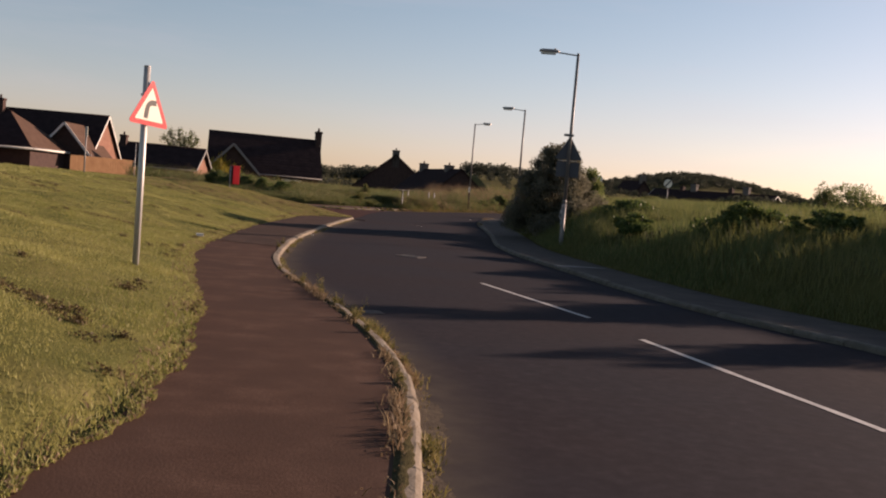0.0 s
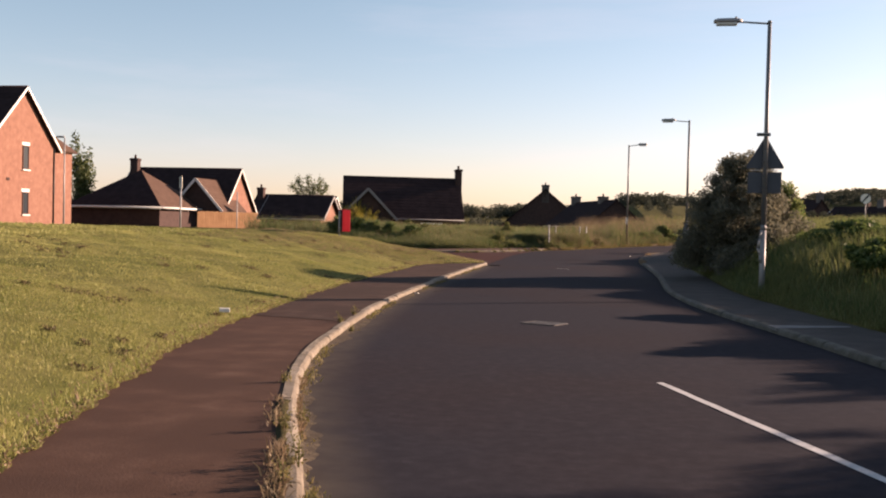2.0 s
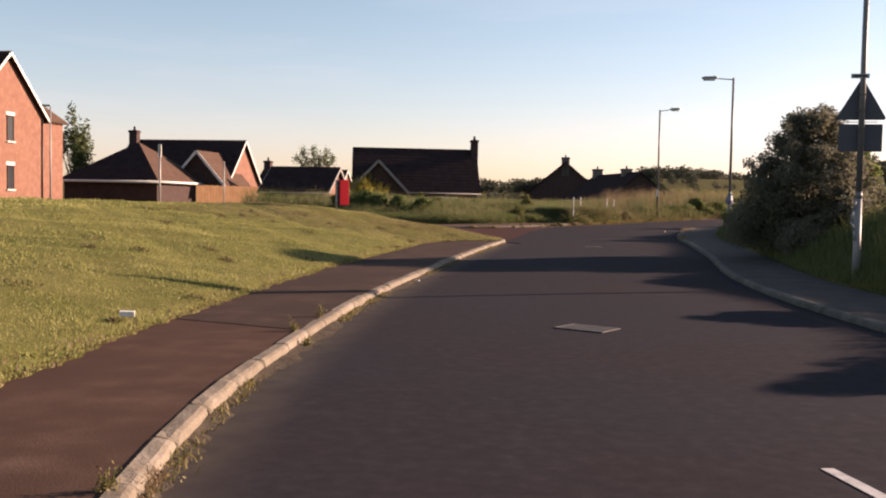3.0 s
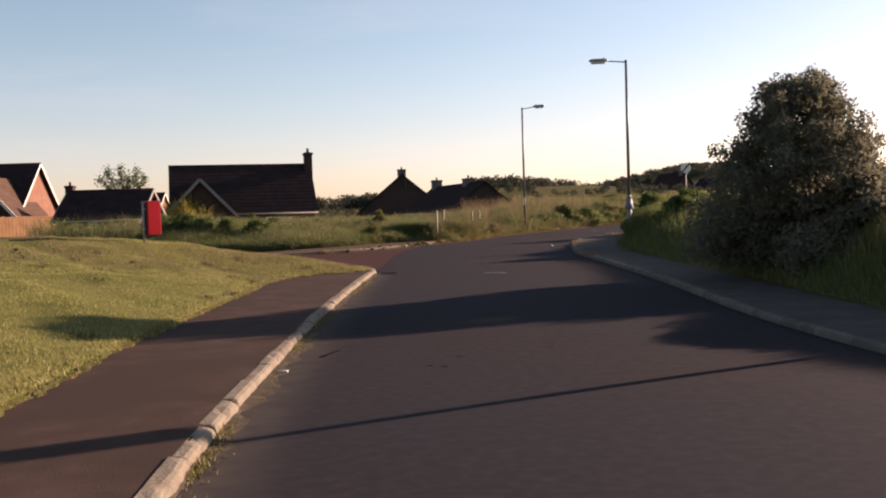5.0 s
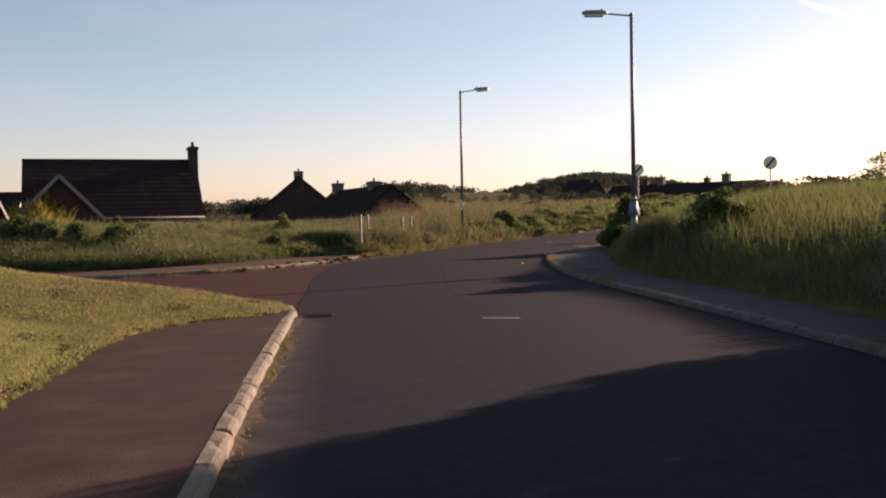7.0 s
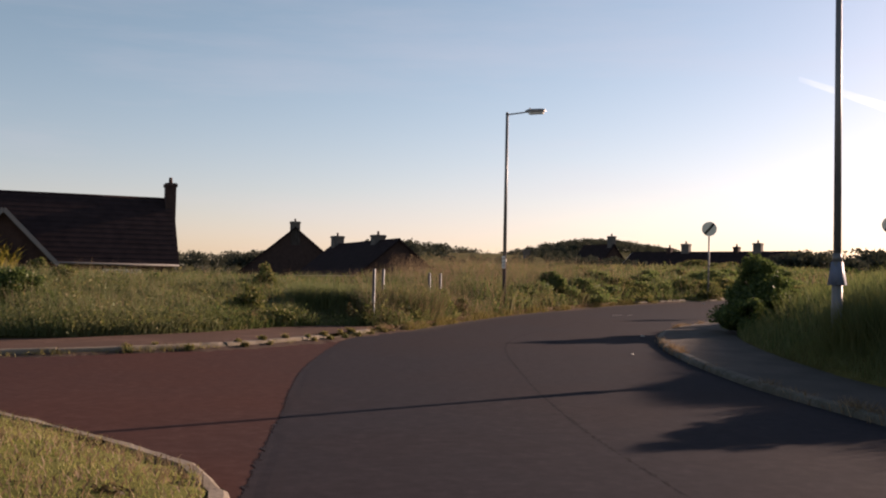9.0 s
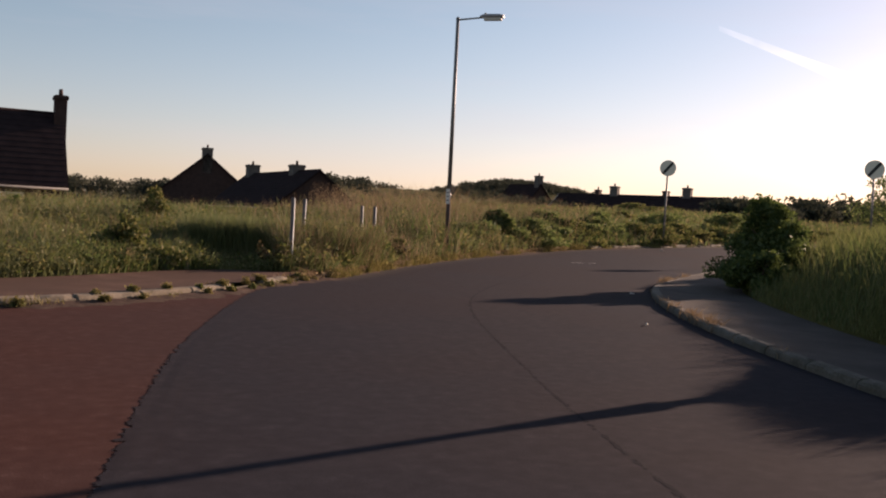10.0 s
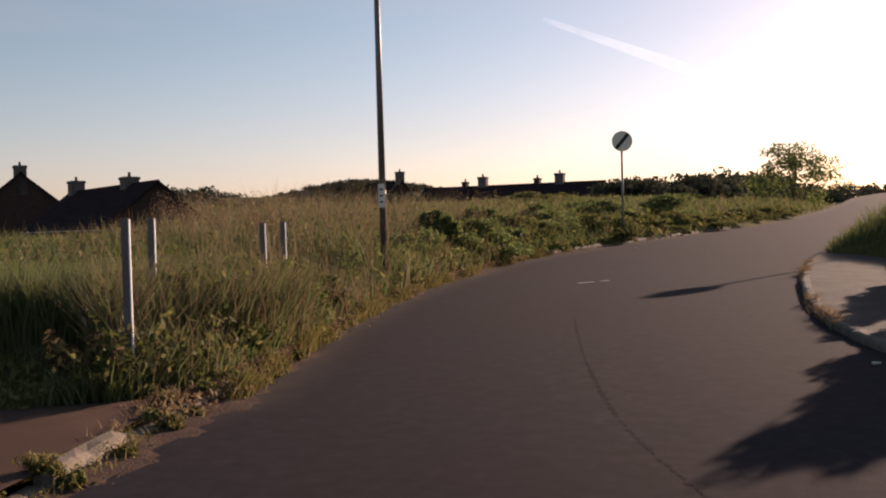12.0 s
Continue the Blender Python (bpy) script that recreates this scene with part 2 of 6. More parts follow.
M_GROUND = surface("grass_ground", [(0.3, (0.04, 0.036, 0.012)), (0.5, (0.085, 0.076, 0.024)), (0.75, (0.16, 0.135, 0.05))], 1.6, 38.0, 0.95, 0.9, blotch=(0.06, 0.058, 0.018), blotch_scale=0.4, gloss=0.03)
M_LAWNSOIL = surface("lawn_thatch", [(0.3, (0.066, 0.066, 0.021)), (0.5, (0.12, 0.113, 0.038)), (0.75, (0.195, 0.172, 0.07))], 3.6, 45.0, 0.95, 0.6, blotch=(0.085, 0.088, 0.027), blotch_scale=0.9, gloss=0.03)
M_LAWN = foliage("lawn_blades", [(0.0, (0.132, 0.155, 0.035)), (0.5, (0.205, 0.216, 0.056)), (0.85, (0.305, 0.288, 0.098)), (1.0, (0.4, 0.36, 0.155))], 0.4, patch=(0.315, 0.3, 0.1), patch_scale=0.5)
M_MEADOW = foliage("meadow_blades", [(0.0, (0.056, 0.09, 0.026)), (0.5, (0.1, 0.142, 0.043)), (0.85, (0.15, 0.168, 0.068)), (1.0, (0.215, 0.19, 0.105))], 0.45, patch=(0.142, 0.152, 0.065), patch_scale=0.22)
M_DRY = foliage("dry_grass", [(0.0, (0.125, 0.083, 0.048)), (0.5, (0.195, 0.133, 0.078)), (1.0, (0.3, 0.225, 0.13))], 0.4)
M_BANK = foliage("bank_blades", [(0.0, (0.0525, 0.08, 0.025)), (0.5, (0.1, 0.13, 0.04125)), (1.0, (0.1775, 0.1775, 0.0725))], 0.5, patch=(0.1326, 0.1326, 0.0442), patch_scale=0.3)
M_BROWN = foliage("withered_leaves", [(0.0, (0.0525, 0.039, 0.021)), (0.6, (0.1125, 0.0825, 0.0375)), (1.0, (0.195, 0.15, 0.0675))], 0.3)
M_WEED = foliage("weed_leaves", [(0.0, (0.0575, 0.0805, 0.023)), (0.5, (0.115, 0.1265, 0.0345)), (1.0, (0.23, 0.1955, 0.0805))], 0.45)
M_GUTTER = foliage("gutter_blades", [(0.0, (0.09, 0.088, 0.026)), (0.5, (0.165, 0.14, 0.046)), (1.0, (0.26, 0.205, 0.085))], 0.4)
M_LEAF = foliage("shrub_leaves", [(0.0, (0.05075, 0.0725, 0.0261)), (0.5, (0.087, 0.116, 0.0406)), (1.0, (0.174, 0.174, 0.06525))], 0.4, 0.4)
M_BUSH = foliage("evergreen_leaves", [(0.0, (0.108, 0.106, 0.074)), (0.7, (0.14, 0.135, 0.092)), (1.0, (0.175, 0.16, 0.108))], 0.5, 0.5)
M_NETTLE = foliage("nettle_leaves", [(0.0, (0.072, 0.108, 0.0336)), (0.6, (0.12, 0.156, 0.048)), (1.0, (0.204, 0.204, 0.084))], 0.55, 0.5)
M_DARKLEAF = foliage("bramble_leaves", [(0.0, (0.0392, 0.0672, 0.02016)), (0.6, (0.0784, 0.112, 0.03136)), (1.0, (0.1456, 0.1792, 0.0504))], 0.4, 0.4)
M_YELLOW = foliage("yellow_leaves", [(0.0, (0.2, 0.17, 0.03)), (0.5, (0.34, 0.28, 0.045)), (1.0, (0.46, 0.38, 0.07))], 0.5)
M_FAR = foliage("far_leaves", [(0.0, (0.032, 0.039, 0.026)), (1.0, (0.066, 0.07, 0.046))], 0.3)
M_BARK = surface("bark", [(0.3, (0.06, 0.045, 0.03)), (0.7, (0.16, 0.12, 0.09))], 12.0, 60.0, 0.9, 0.6)
M_BRICK = surface("red_brick", [(0.3, (0.1397, 0.06613, 0.04675)), (0.55, (0.1979, 0.09919, 0.06875)), (0.75, (0.2561, 0.1455, 0.1031))], 3.0, 30.0, 0.9, 0.3)
# dark brick; on the bungalow's front it holds the shade as colour
M_DKBRICK = surface("dark_and_shaded_brick", [(0.3, (0.0345, 0.02127, 0.01897)), (0.7, (0.0713, 0.0437, 0.0368))], 3.0, 30.0, 0.9, 0.3)
M_ROOF = surface("roof_tiles", [(0.3, (0.0204, 0.0144, 0.015)), (0.7, (0.0432, 0.0294, 0.0288))], 2.0, 30.0, 0.9, 0.4, gloss=0.015)
# tile colour with sunlight put in, for roofs seen lit
M_BROWNROOF = surface("brown_sunlit_roof_tiles", [(0.3, (0.06, 0.036, 0.026)), (0.7, (0.11, 0.068, 0.05))], 2.0, 30.0, 0.8, 0.4, gloss=0.06)
M_WHITE = plain("white_paint", (0.62, 0.6, 0.55), 0.5)
M_FENCE = surface("fence_timber", [(0.3, (0.22, 0.11, 0.05)), (0.7, (0.36, 0.2, 0.1))], 2.0, 20.0, 0.8, 0.3, random_shift=0.1)
M_GALV = plain("galvanised_steel", (0.42, 0.41, 0.39), 0.5, 0.4)
M_POLE = plain("painted_grey_steel", (0.16, 0.155, 0.15), 0.5, 0.3)
M_LIGHTPOLE = plain("bare_grey_steel", (0.27, 0.26, 0.25), 0.55, 0.3)
M_RUST = surface("rusty_pole_paint", [(0.3, (0.05, 0.036, 0.03)), (0.7, (0.1, 0.072, 0.06))], 12.0, 60.0, 0.85, 0.2, gloss=0.05)
M_GUARD = plain("blue_grey_plastic", (0.13, 0.15, 0.2), 0.6)
M_EDGE = plain("bright_white_edge", (0.85, 0.84, 0.8), 0.5, 0, 0.05)
M_SIGNRED = plain("sign_red", (0.55, 0.025, 0.03), 0.35, 0, 0.05)
M_SIGNWHITE = plain("sign_white", (0.7, 0.66, 0.55), 0.35, 0, 0.04)
M_SIGNBLACK = plain("sign_black", (0.025, 0.025, 0.025), 0.4)
M_SIGNBACK = plain("sign_back_grey", (0.07, 0.075, 0.085), 0.5, 0.2)
M_BOXRED = plain("box_red", (0.29, 0.012, 0.017), 0.3, 0, 0.08)
# the bin's red with shade put into the colour
M_BOXSHADE = plain("box_shaded_red", (0.05, 0.012, 0.012), 0.5)
M_GLASS = plain("window_glass", (0.03, 0.035, 0.04), 0.08)
M_COVER = surface("worn_cover_steel", [(0.3, (0.05625, 0.05287, 0.05063)), (0.7, (0.135, 0.1266, 0.121))], 6.0, 50.0, 0.8, 0.2, gloss=0.08)
M_GRATE = surface("rusty_iron_grate", [(0.3, (0.018, 0.015, 0.014)), (0.7, (0.045, 0.037, 0.033))], 8.0, 60.0, 0.85, 0.3, gloss=0.05)
M_LENS = plain("lamp_bowl", (0.6, 0.58, 0.52), 0.25)

# ---- mesh helpers ----


def mesh_of(name, verts, faces, mat, smooth=False):
    me = bpy.data.meshes.new(name)
    me.from_pydata([tuple(v) for v in verts], [], [tuple(f) for f in faces])
    me.materials.append(mat)
    if smooth:
        me.polygons.foreach_set("use_smooth", [True] * len(me.polygons))
    me.update()
    return me


def fast_mesh(name, verts, tris, mat):
    """A large triangle mesh from arrays."""
    verts, tris = np.asarray(verts, np.float32), np.asarray(tris, np.int32)
    me = bpy.data.meshes.new(name)
    me.vertices.add(len(verts))
    me.vertices.foreach_set("co", verts.ravel())
    me.loops.add(tris.size)
    me.loops.foreach_set("vertex_index", tris.ravel())
    me.polygons.add(len(tris))
    me.polygons.foreach_set("loop_start", np.arange(0, tris.size, 3, dtype=np.int32))
    me.materials.append(mat)
    me.update(calc_edges=True)
    return me


def bm_mesh(name, bm, mat):
    me = bpy.data.meshes.new(name)
    bm.normal_update()
    bm.to_mesh(me)
    bm.free()
    me.materials.append(mat)
    return me


def part(name, data, mat, parent, label=""):
    """One mesh object under a thing; data is a bmesh or a mesh."""
    me = bm_mesh(name, data, mat) if isinstance(data, bmesh.types.BMesh) else data
    ob = new(name, me)
    ob.parent = parent
    if label:
        ob["label"] = label
    return ob


def thing(name, m, label, category, group="", kind=""):
    """An Empty at the base of a thing."""
    ob = new(name)
    ob.empty_display_size = 0.2
    ob.matrix_world = m
    return tagged(ob, label, category, group, kind)


def add_box(bm, size, centre, bevel=0.0, turn=None):
    r = bmesh.ops.create_cube(bm, size=1.0)
    vs = r["verts"]
    bmesh.ops.scale(bm, vec=size, verts=vs)
    if bevel:
        es = list({e for v in vs for e in v.link_edges})
        out = bmesh.ops.bevel(bm, geom=es, offset=bevel, segments=2, affect="EDGES", profile=0.6)
        vs = list({v for f in out["faces"] for v in f.verts} | {v for v in vs if v.is_valid})
    if turn is not None:
        bmesh.ops.rotate(bm, cent=(0, 0, 0), matrix=turn, verts=vs)
    bmesh.ops.translate(bm, vec=centre, verts=vs)
    return vs


def add_tube(bm, a, b, r0, r1, segs=10):
    a, b = Vector(a), Vector(b)
    q = (b - a).to_track_quat("Z", "Y").to_matrix()
    rings = []
    for c, r in ((a, r0), (b, r1)):
        rings.append([bm.verts.new(c + q @ Vector((math.cos(2 * math.pi * k / segs) * r, math.sin(2 * math.pi * k / segs) * r, 0))) for k in range(segs)])
    for k in range(segs):
        f = bm.faces.new((rings[0][k], rings[0][(k + 1) % segs], rings[1][(k + 1) % segs], rings[1][k]))
        f.smooth = True
    bm.faces.new(rings[1])
    bm.faces.new(rings[0][::-1])


def box(size, centre, bevel=0.0, turn=None):
    bm = bmesh.new()
    add_box(bm, size, centre, bevel, turn)
    return bm


def tube(a, b, r0, r1=None, segs=10):
    bm = bmesh.new()
    add_tube(bm, a, b, r0, r0 if r1 is None else r1, segs)
    return bm


def prism(points, y0, y1):
    """A flat outline in x and z, made thick along y."""
    bm = bmesh.new()
    a = [bm.verts.new((x, y0, z)) for x, z in points]
    b = [bm.verts.new((x, y1, z)) for x, z in points]
    k = len(points)
    bm.faces.new(a)
    bm.faces.new(b[::-1])
    for i in range(k):
        bm.faces.new((a[(i + 1) % k], a[i], b[i], b[(i + 1) % k]))
    bmesh.ops.recalc_face_normals(bm, faces=bm.faces)
    return bm


# ---- plan of the road ----


def smooth_line(points, step=0.45):
    """A smooth line through plan points."""
    p = np.array(points, float)
    p = np.vstack([2 * p[0] - p[1], p, 2 * p[-1] - p[-2]])
    out = []
    for i in range(1, len(p) - 2):
        n = max(2, int(np.linalg.norm(p[i + 1] - p[i]) / step))
        for t in np.linspace(0, 1, n, endpoint=False):
            a, b, c, d = p[i - 1], p[i], p[i + 1], p[i + 2]
            out.append(0.5 * (2 * b + (c - a) * t + (2 * a - 5 * b + 4 * c - d) * t**2 + (3 * b - a - 3 * c + d) * t**3))
    out.append(p[-2])
    return np.array(out)


LEFT_KERB = [(0.9, -30), (0.45, -12), (0.1, 0), (0.05, 4.6), (-0.06, 7.2), (-0.3, 8.8), (-0.73, 10.6), (-1.48, 13.1), (-2.43, 15.9), (-3.1, 18.7), (-3.5, 21.8), (-3.83, 25.3), (-4.0, 29), (-4.1, 33), (-4.12, 36), (-4.1, 39), (-4.05, 43.4)]
CORNER = [(-4.05, 43.4), (-4.2, 44.5), (-4.6, 45.3), (-5.2, 46.0), (-5.9, 46.8), (-6.7, 47.6), (-7.5, 48.3), (-8.6, 49.0), (-10.5, 49.7), (-14, 50.1), (-45, 50.5)]
FAR_KERB = [(-45, 55.0), (-14, 54.2), (-10, 53.4), (-8.6, 53.2), (-7.2, 53.5), (-6.3, 53.95), (-5.5, 54.5), (-4.7, 55.25), (-4.0, 56.15), (-3.4, 57.1), (-2.6, 58.7), (-1.5, 60.7), (-0.4, 63.1), (1.3, 66.1), (3.5, 69.3), (6.9, 73.2), (11.5, 77), (17.2, 81.1), (28.4, 89.9), (44, 104), (75, 134), (140, 190)]
RIGHT_KERB = [(7.6, -30), (7.4, -12), (7.2, -2), (6.8, 6), (5.92, 12.0), (5.0, 14.2), (4.16, 16.7), (3.49, 19.8), (3.2, 21.6), (2.75, 24.0), (2.2, 27.0), (1.88, 30), (1.75, 33), (1.85, 38), (1.8, 43), (1.68, 48), (1.75, 51), (2.2, 54.5), (3.0, 57.6), (4.2, 60.3), (6.2, 63.1), (8.9, 66.3), (12.3, 69.8), (18, 74.5), (32, 84), (48, 98), (79, 128), (146, 184)]
LAWN_EDGE = [(-1.1, -30), (-1.5, -12), (-1.87, 0), (-1.83, 4.0), (-1.82, 6.2), (-2.18, 8.6), (-2.98, 12.0), (-3.58, 13.9), (-4.05, 15.8), (-4.75, 18.6), (-5.2, 21.8), (-5.5, 25), (-5.85, 29), (-5.95, 32), (-6.0, 36.5), (-6.0, 39.8), (-5.9, 41.0), (-5.4, 41.9), (-4.75, 42.4), (-4.3, 42.65)]
FAR_BACK = [(-45, 57), (-14, 56.2), (-10, 55.5), (-8.6, 55.4), (-7.4, 55.8), (-6.3, 56.6), (-5.4, 57.7), (-4.7, 58.7), (-4.1, 59.3), (-3.4, 59.4), (-2.8, 59.3), (-2.3, 59.5), (-1.6, 60.75)]
RIGHT_BACK = [(9.2, -30), (9.0, -12), (8.8, -2), (8.4, 6.2), (7.5, 12.7), (6.5, 15.4), (5.6, 17.9), (4.95, 20.6), (4.6, 22.3), (4.2, 24.6), (3.75, 27.6), (3.4, 30.4), (3.25, 33), (3.25, 38), (3.2, 43), (3.1, 48), (3.2, 50.7), (3.7, 53.8), (4.45, 56.8), (5.5, 59.4), (7.4, 62.0), (10, 65.0), (12.2, 67.6), (12.9, 69.0), (12.9, 70.1)]
C_LEFT, C_CORNER, C_FAR, C_RIGHT = (smooth_line(p) for p in (LEFT_KERB, CORNER, FAR_KERB, RIGHT_KERB))
C_LAWN, C_FARBACK, C_RBACK = (smooth_line(p) for p in (LAWN_EDGE, FAR_BACK, RIGHT_BACK))
KY = [-40, 0, 20, 30, 43, 50, 56, 62, 70, 85, 110, 150, 200]
KZ = [-0.05, -0.05, -0.04, 0.0, 0.12, 0.2, 0.33, 0.43, 0.62, 1.2, 2.4, 4.0, 5.5]


def road_z(x, y):
    z = np.interp(y, KY, KZ)
    return z - 0.02 * np.clip(-7.0 - np.asarray(x, float), 0, 30)


def dist_to(line, px, py):
    """Distance of many points from a line in plan."""
    best = np.full(px.shape, 1e9)
    for (ax, ay), (bx, by) in zip(line[:-1], line[1:]):
        dx, dy = bx - ax, by - ay
        t = np.clip(((px - ax) * dx + (py - ay) * dy) / (dx * dx + dy * dy + 1e-12), 0, 1)
        best = np.minimum(best, (px - ax - t * dx) ** 2 + (py - ay - t * dy) ** 2)
    return np.sqrt(best)


def inside(poly, px, py):
    c = np.zeros(px.shape, bool)
    n = len(poly)
    for i in range(n):
        (x0, y0), (x1, y1) = poly[i], poly[(i + 1) % n]
        if y0 != y1:
            c ^= ((y0 > py) != (y1 > py)) & (px < (x1 - x0) * (py - y0) / (y1 - y0) + x0)
    return c


def thin(line, every=3):
    return np.vstack([line[::every], line[-1:]])


def shifted(line, off):
    t = np.gradient(line, axis=0)
    t /= np.linalg.norm(t, axis=1)[:, None]
    return line + np.stack([t[:, 1], -t[:, 0]], 1) * off


E_SIDE = thin(shifted(C_CORNER, -0.06))[1:]
E_LAWN = np.vstack([thin(C_LAWN), [[-4.12, 43.1]], E_SIDE])
E_MEADOW = np.vstack([thin(C_FARBACK), thin(C_FAR[C_FAR[:, 1] > 61.2])])
E_BANK = np.vstack([thin(C_RBACK), thin(C_RIGHT[C_RIGHT[:, 0] > 13.2])])
P_LAWN = [*E_LAWN, (-3000, 50.5), (-3000, -3000), (-1.1, -3000)]
P_MEADOW = [*E_MEADOW, (3000, 2600), (3000, 4000), (-3000, 4000), (-3000, 57)]
P_BANK = [*E_BANK, (3000, 2590), (3000, -3000), (9.2, -3000)]


def hills(px, py):
    """The land far off."""
    far = np.interp(py, [90, 120, 160, 220, 320, 500, 900, 2500], [0, 0.2, 1.0, 2.2, 4.5, 9, 15, 20])
    wood = 14.6 * np.exp(-(((px - 154) / 55) ** 2 + ((py - 640) / 130) ** 2))
    return far + wood


def ground_z(px, py):
    px, py = np.asarray(px, float), np.asarray(py, float)
    z = road_z(px, py) - 0.16
    base = np.interp(py, [-40, 20, 43, 62, 75, 100, 150], [-0.05, -0.04, 0.12, 0.43, 0.75, 1.2, 1.2])
    along = np.where(px > 5, road_z(px, py), base)
    along = np.where(px > 5, np.interp(px, [5, 25, 60], [0, 0, 1]) * base + (1 - np.interp(px, [5, 25, 60], [0, 0, 1])) * along, along)
    for poly, edge, kind in ((P_LAWN, E_LAWN, 0), (P_MEADOW, E_MEADOW, 1), (P_BANK, E_BANK, 2)):
        k = inside(poly, px, py)
        d = dist_to(edge, px[k], py[k])
        bump = 0.03 * np.sin(px[k] * 1.7 + py[k] * 0.6) * np.sin(py[k] * 1.3 - px[k] * 0.5) + 0.02 * np.sin(px[k] * 3.1) * np.sin(py[k] * 2.7)
        if kind == 0:
            bump = bump + 0.014 * np.sin(px[k] * 4.7 + 1.5 * np.sin(py[k] * 1.1)) * np.sin(py[k] * 3.9 + 1.2 * np.sin(px[k] * 1.7))
        bump *= np.clip(d / 1.5, 0, 1)
        if kind == 0:
            f = np.interp(d, [0, 0.3, 2, 4, 7, 12, 18, 30, 45, 90], [0.02, 0.05, 0.34, 0.62, 0.95, 1.25, 1.36, 0.9, 0.2, 0.0])
            side = dist_to(E_SIDE, px[k], py[k])
            f = np.minimum(f, np.interp(side, [0, 0.3, 3, 5, 8, 15, 25], [0.0, 0.02, 0.5, 0.82, 0.95, 1.1, 1.4]))
            f = f + 0.2 * np.exp(-(((px[k] + 10.5) / 2.5) ** 2 + ((py[k] - 42.5) / 2.5) ** 2))
            z[k] = base[k] + np.interp(side, [0, 0.5, 2], [0.03, 0.06, 0.1]) + f + bump
        elif kind == 1:
            f = np.interp(d, [0, 0.4, 2, 5, 9, 16, 26, 60], [0.0, 0.05, 0.2, 0.36, 0.4, 0.25, -0.3, -0.9])
            z[k] = along[k] + 0.09 + f + bump + hills(px[k], py[k])
        else:
            f = np.interp(d, [0, 0.5, 1.5, 3, 6, 12, 25, 60], [0.02, 0.22, 0.75, 1.08, 1.36, 1.7, 2.0, 1.6])
            z[k] = np.minimum(along[k], 1.4) + 0.09 + f + bump + hills(px[k], py[k])
    return z


def axis(lo, hi, step, far_lo, far_hi):
    mid = list(np.arange(lo, hi + 1e-6, step))
    a, s = [], step
    while (a[-1] if a else lo) > far_lo:
        s *= 1.16
        a.append((a[-1] if a else lo) - s)
    b, s = [], step
    while (b[-1] if b else hi) < far_hi:
        s *= 1.16
        b.append((b[-1] if b else hi) + s)
    return np.array(a[::-1] + mid + b)


GX, GY = axis(-20, 16, 0.28, -1800, 1800), axis(-4, 80, 0.28, -700, 2600)
gx, gy = np.meshgrid(GX, GY)
gz = ground_z(gx.ravel(), gy.ravel())
nx, ny = len(GX), len(GY)
idx = np.arange(nx * ny).reshape(ny, nx)
a, b, c, d = (v.ravel() for v in (idx[:-1, :-1], idx[:-1, 1:], idx[1:, 1:], idx[1:, :-1]))
ground = new("ground", fast_mesh("ground", np.stack([gx.ravel(), gy.ravel(), gz], 1), np.vstack([np.stack([a, b, c], 1), np.stack([a, c, d], 1)]), M_GROUND))
ground.data.polygons.foreach_set("use_smooth", [True] * len(ground.data.polygons))
ground.data.materials.append(M_LAWNSOIL)
tri = np.vstack([np.stack([a, b, c], 1), np.stack([a, c, d], 1)])
mid = np.stack([gx.ravel(), gy.ravel()], 1)[tri].mean(1)
ground.data.polygons.foreach_set("material_index", inside(P_LAWN, mid[:, 0], mid[:, 1]).astype(np.int32))
tagged(ground, "grassy ground with mown lawn, meadow and roadside bank", "ground", kind="structure")


def ground_at(x, y):
    return float(ground_z(np.array([x]), np.array([y]))[0])


def strip(name, poly, dz, mat, label, category, step=0.9, crown=0.0):
    """A paved sheet that fills a plan outline and follows the road's rise."""
    poly = np.asarray(poly, float)
    bm = bmesh.new()
    vs = [bm.verts.new((x, y, 0)) for x, y in poly]
    es = [bm.edges.new((vs[i], vs[(i + 1) % len(vs)])) for i in range(len(vs))]
    bmesh.ops.triangle_fill(bm, edges=es, use_beauty=True)
    lo, hi = max(poly[:, 1].min(), -30), min(poly[:, 1].max(), 110)
    for y in np.arange(lo + step, hi, 2.0):
        bmesh.ops.bisect_plane(bm, geom=bm.verts[:] + bm.edges[:] + bm.faces[:], plane_co=(0, y, 0), plane_no=(0, 1, 0))
    for v in bm.verts:
        v.co.z = float(road_z(v.co.x, v.co.y)) + dz
    for f in bm.faces:
        if f.normal.z < 0:
            f.normal_flip()
    ob = new(name, bm_mesh(name, bm, mat))
    return tagged(ob, label, category, kind="structure")


FAR_MAIN = C_FAR[C_FAR[:, 1] > 56.5]
FAR_MAIN = FAR_MAIN[FAR_MAIN[:, 0] > -2.75]
JOINT = [(-2.85, 58.55), (-3.05, 57.6), (-3.45, 55.7), (-3.85, 52.4), (-3.97, 50.3), (-3.98, 48), (-4.02, 45.4), (-4.05, 43.4)]


def resample(line, n, bend):
    """n points along a line, spaced by height in plan up to the bend and by length after it."""
    seg = np.concatenate([[0], np.cumsum(np.linalg.norm(np.diff(line, axis=0), axis=1))])
    cut = np.interp(bend, line[:, 1], seg)
    s = np.concatenate([np.interp(np.linspace(-29, bend, n), line[:, 1], seg), cut + (seg[-1] - cut) * np.linspace(0, 1, n)[1:] ** 1.6])
    return np.stack([np.interp(s, seg, line[:, 0]), np.interp(s, seg, line[:, 1])], 1)


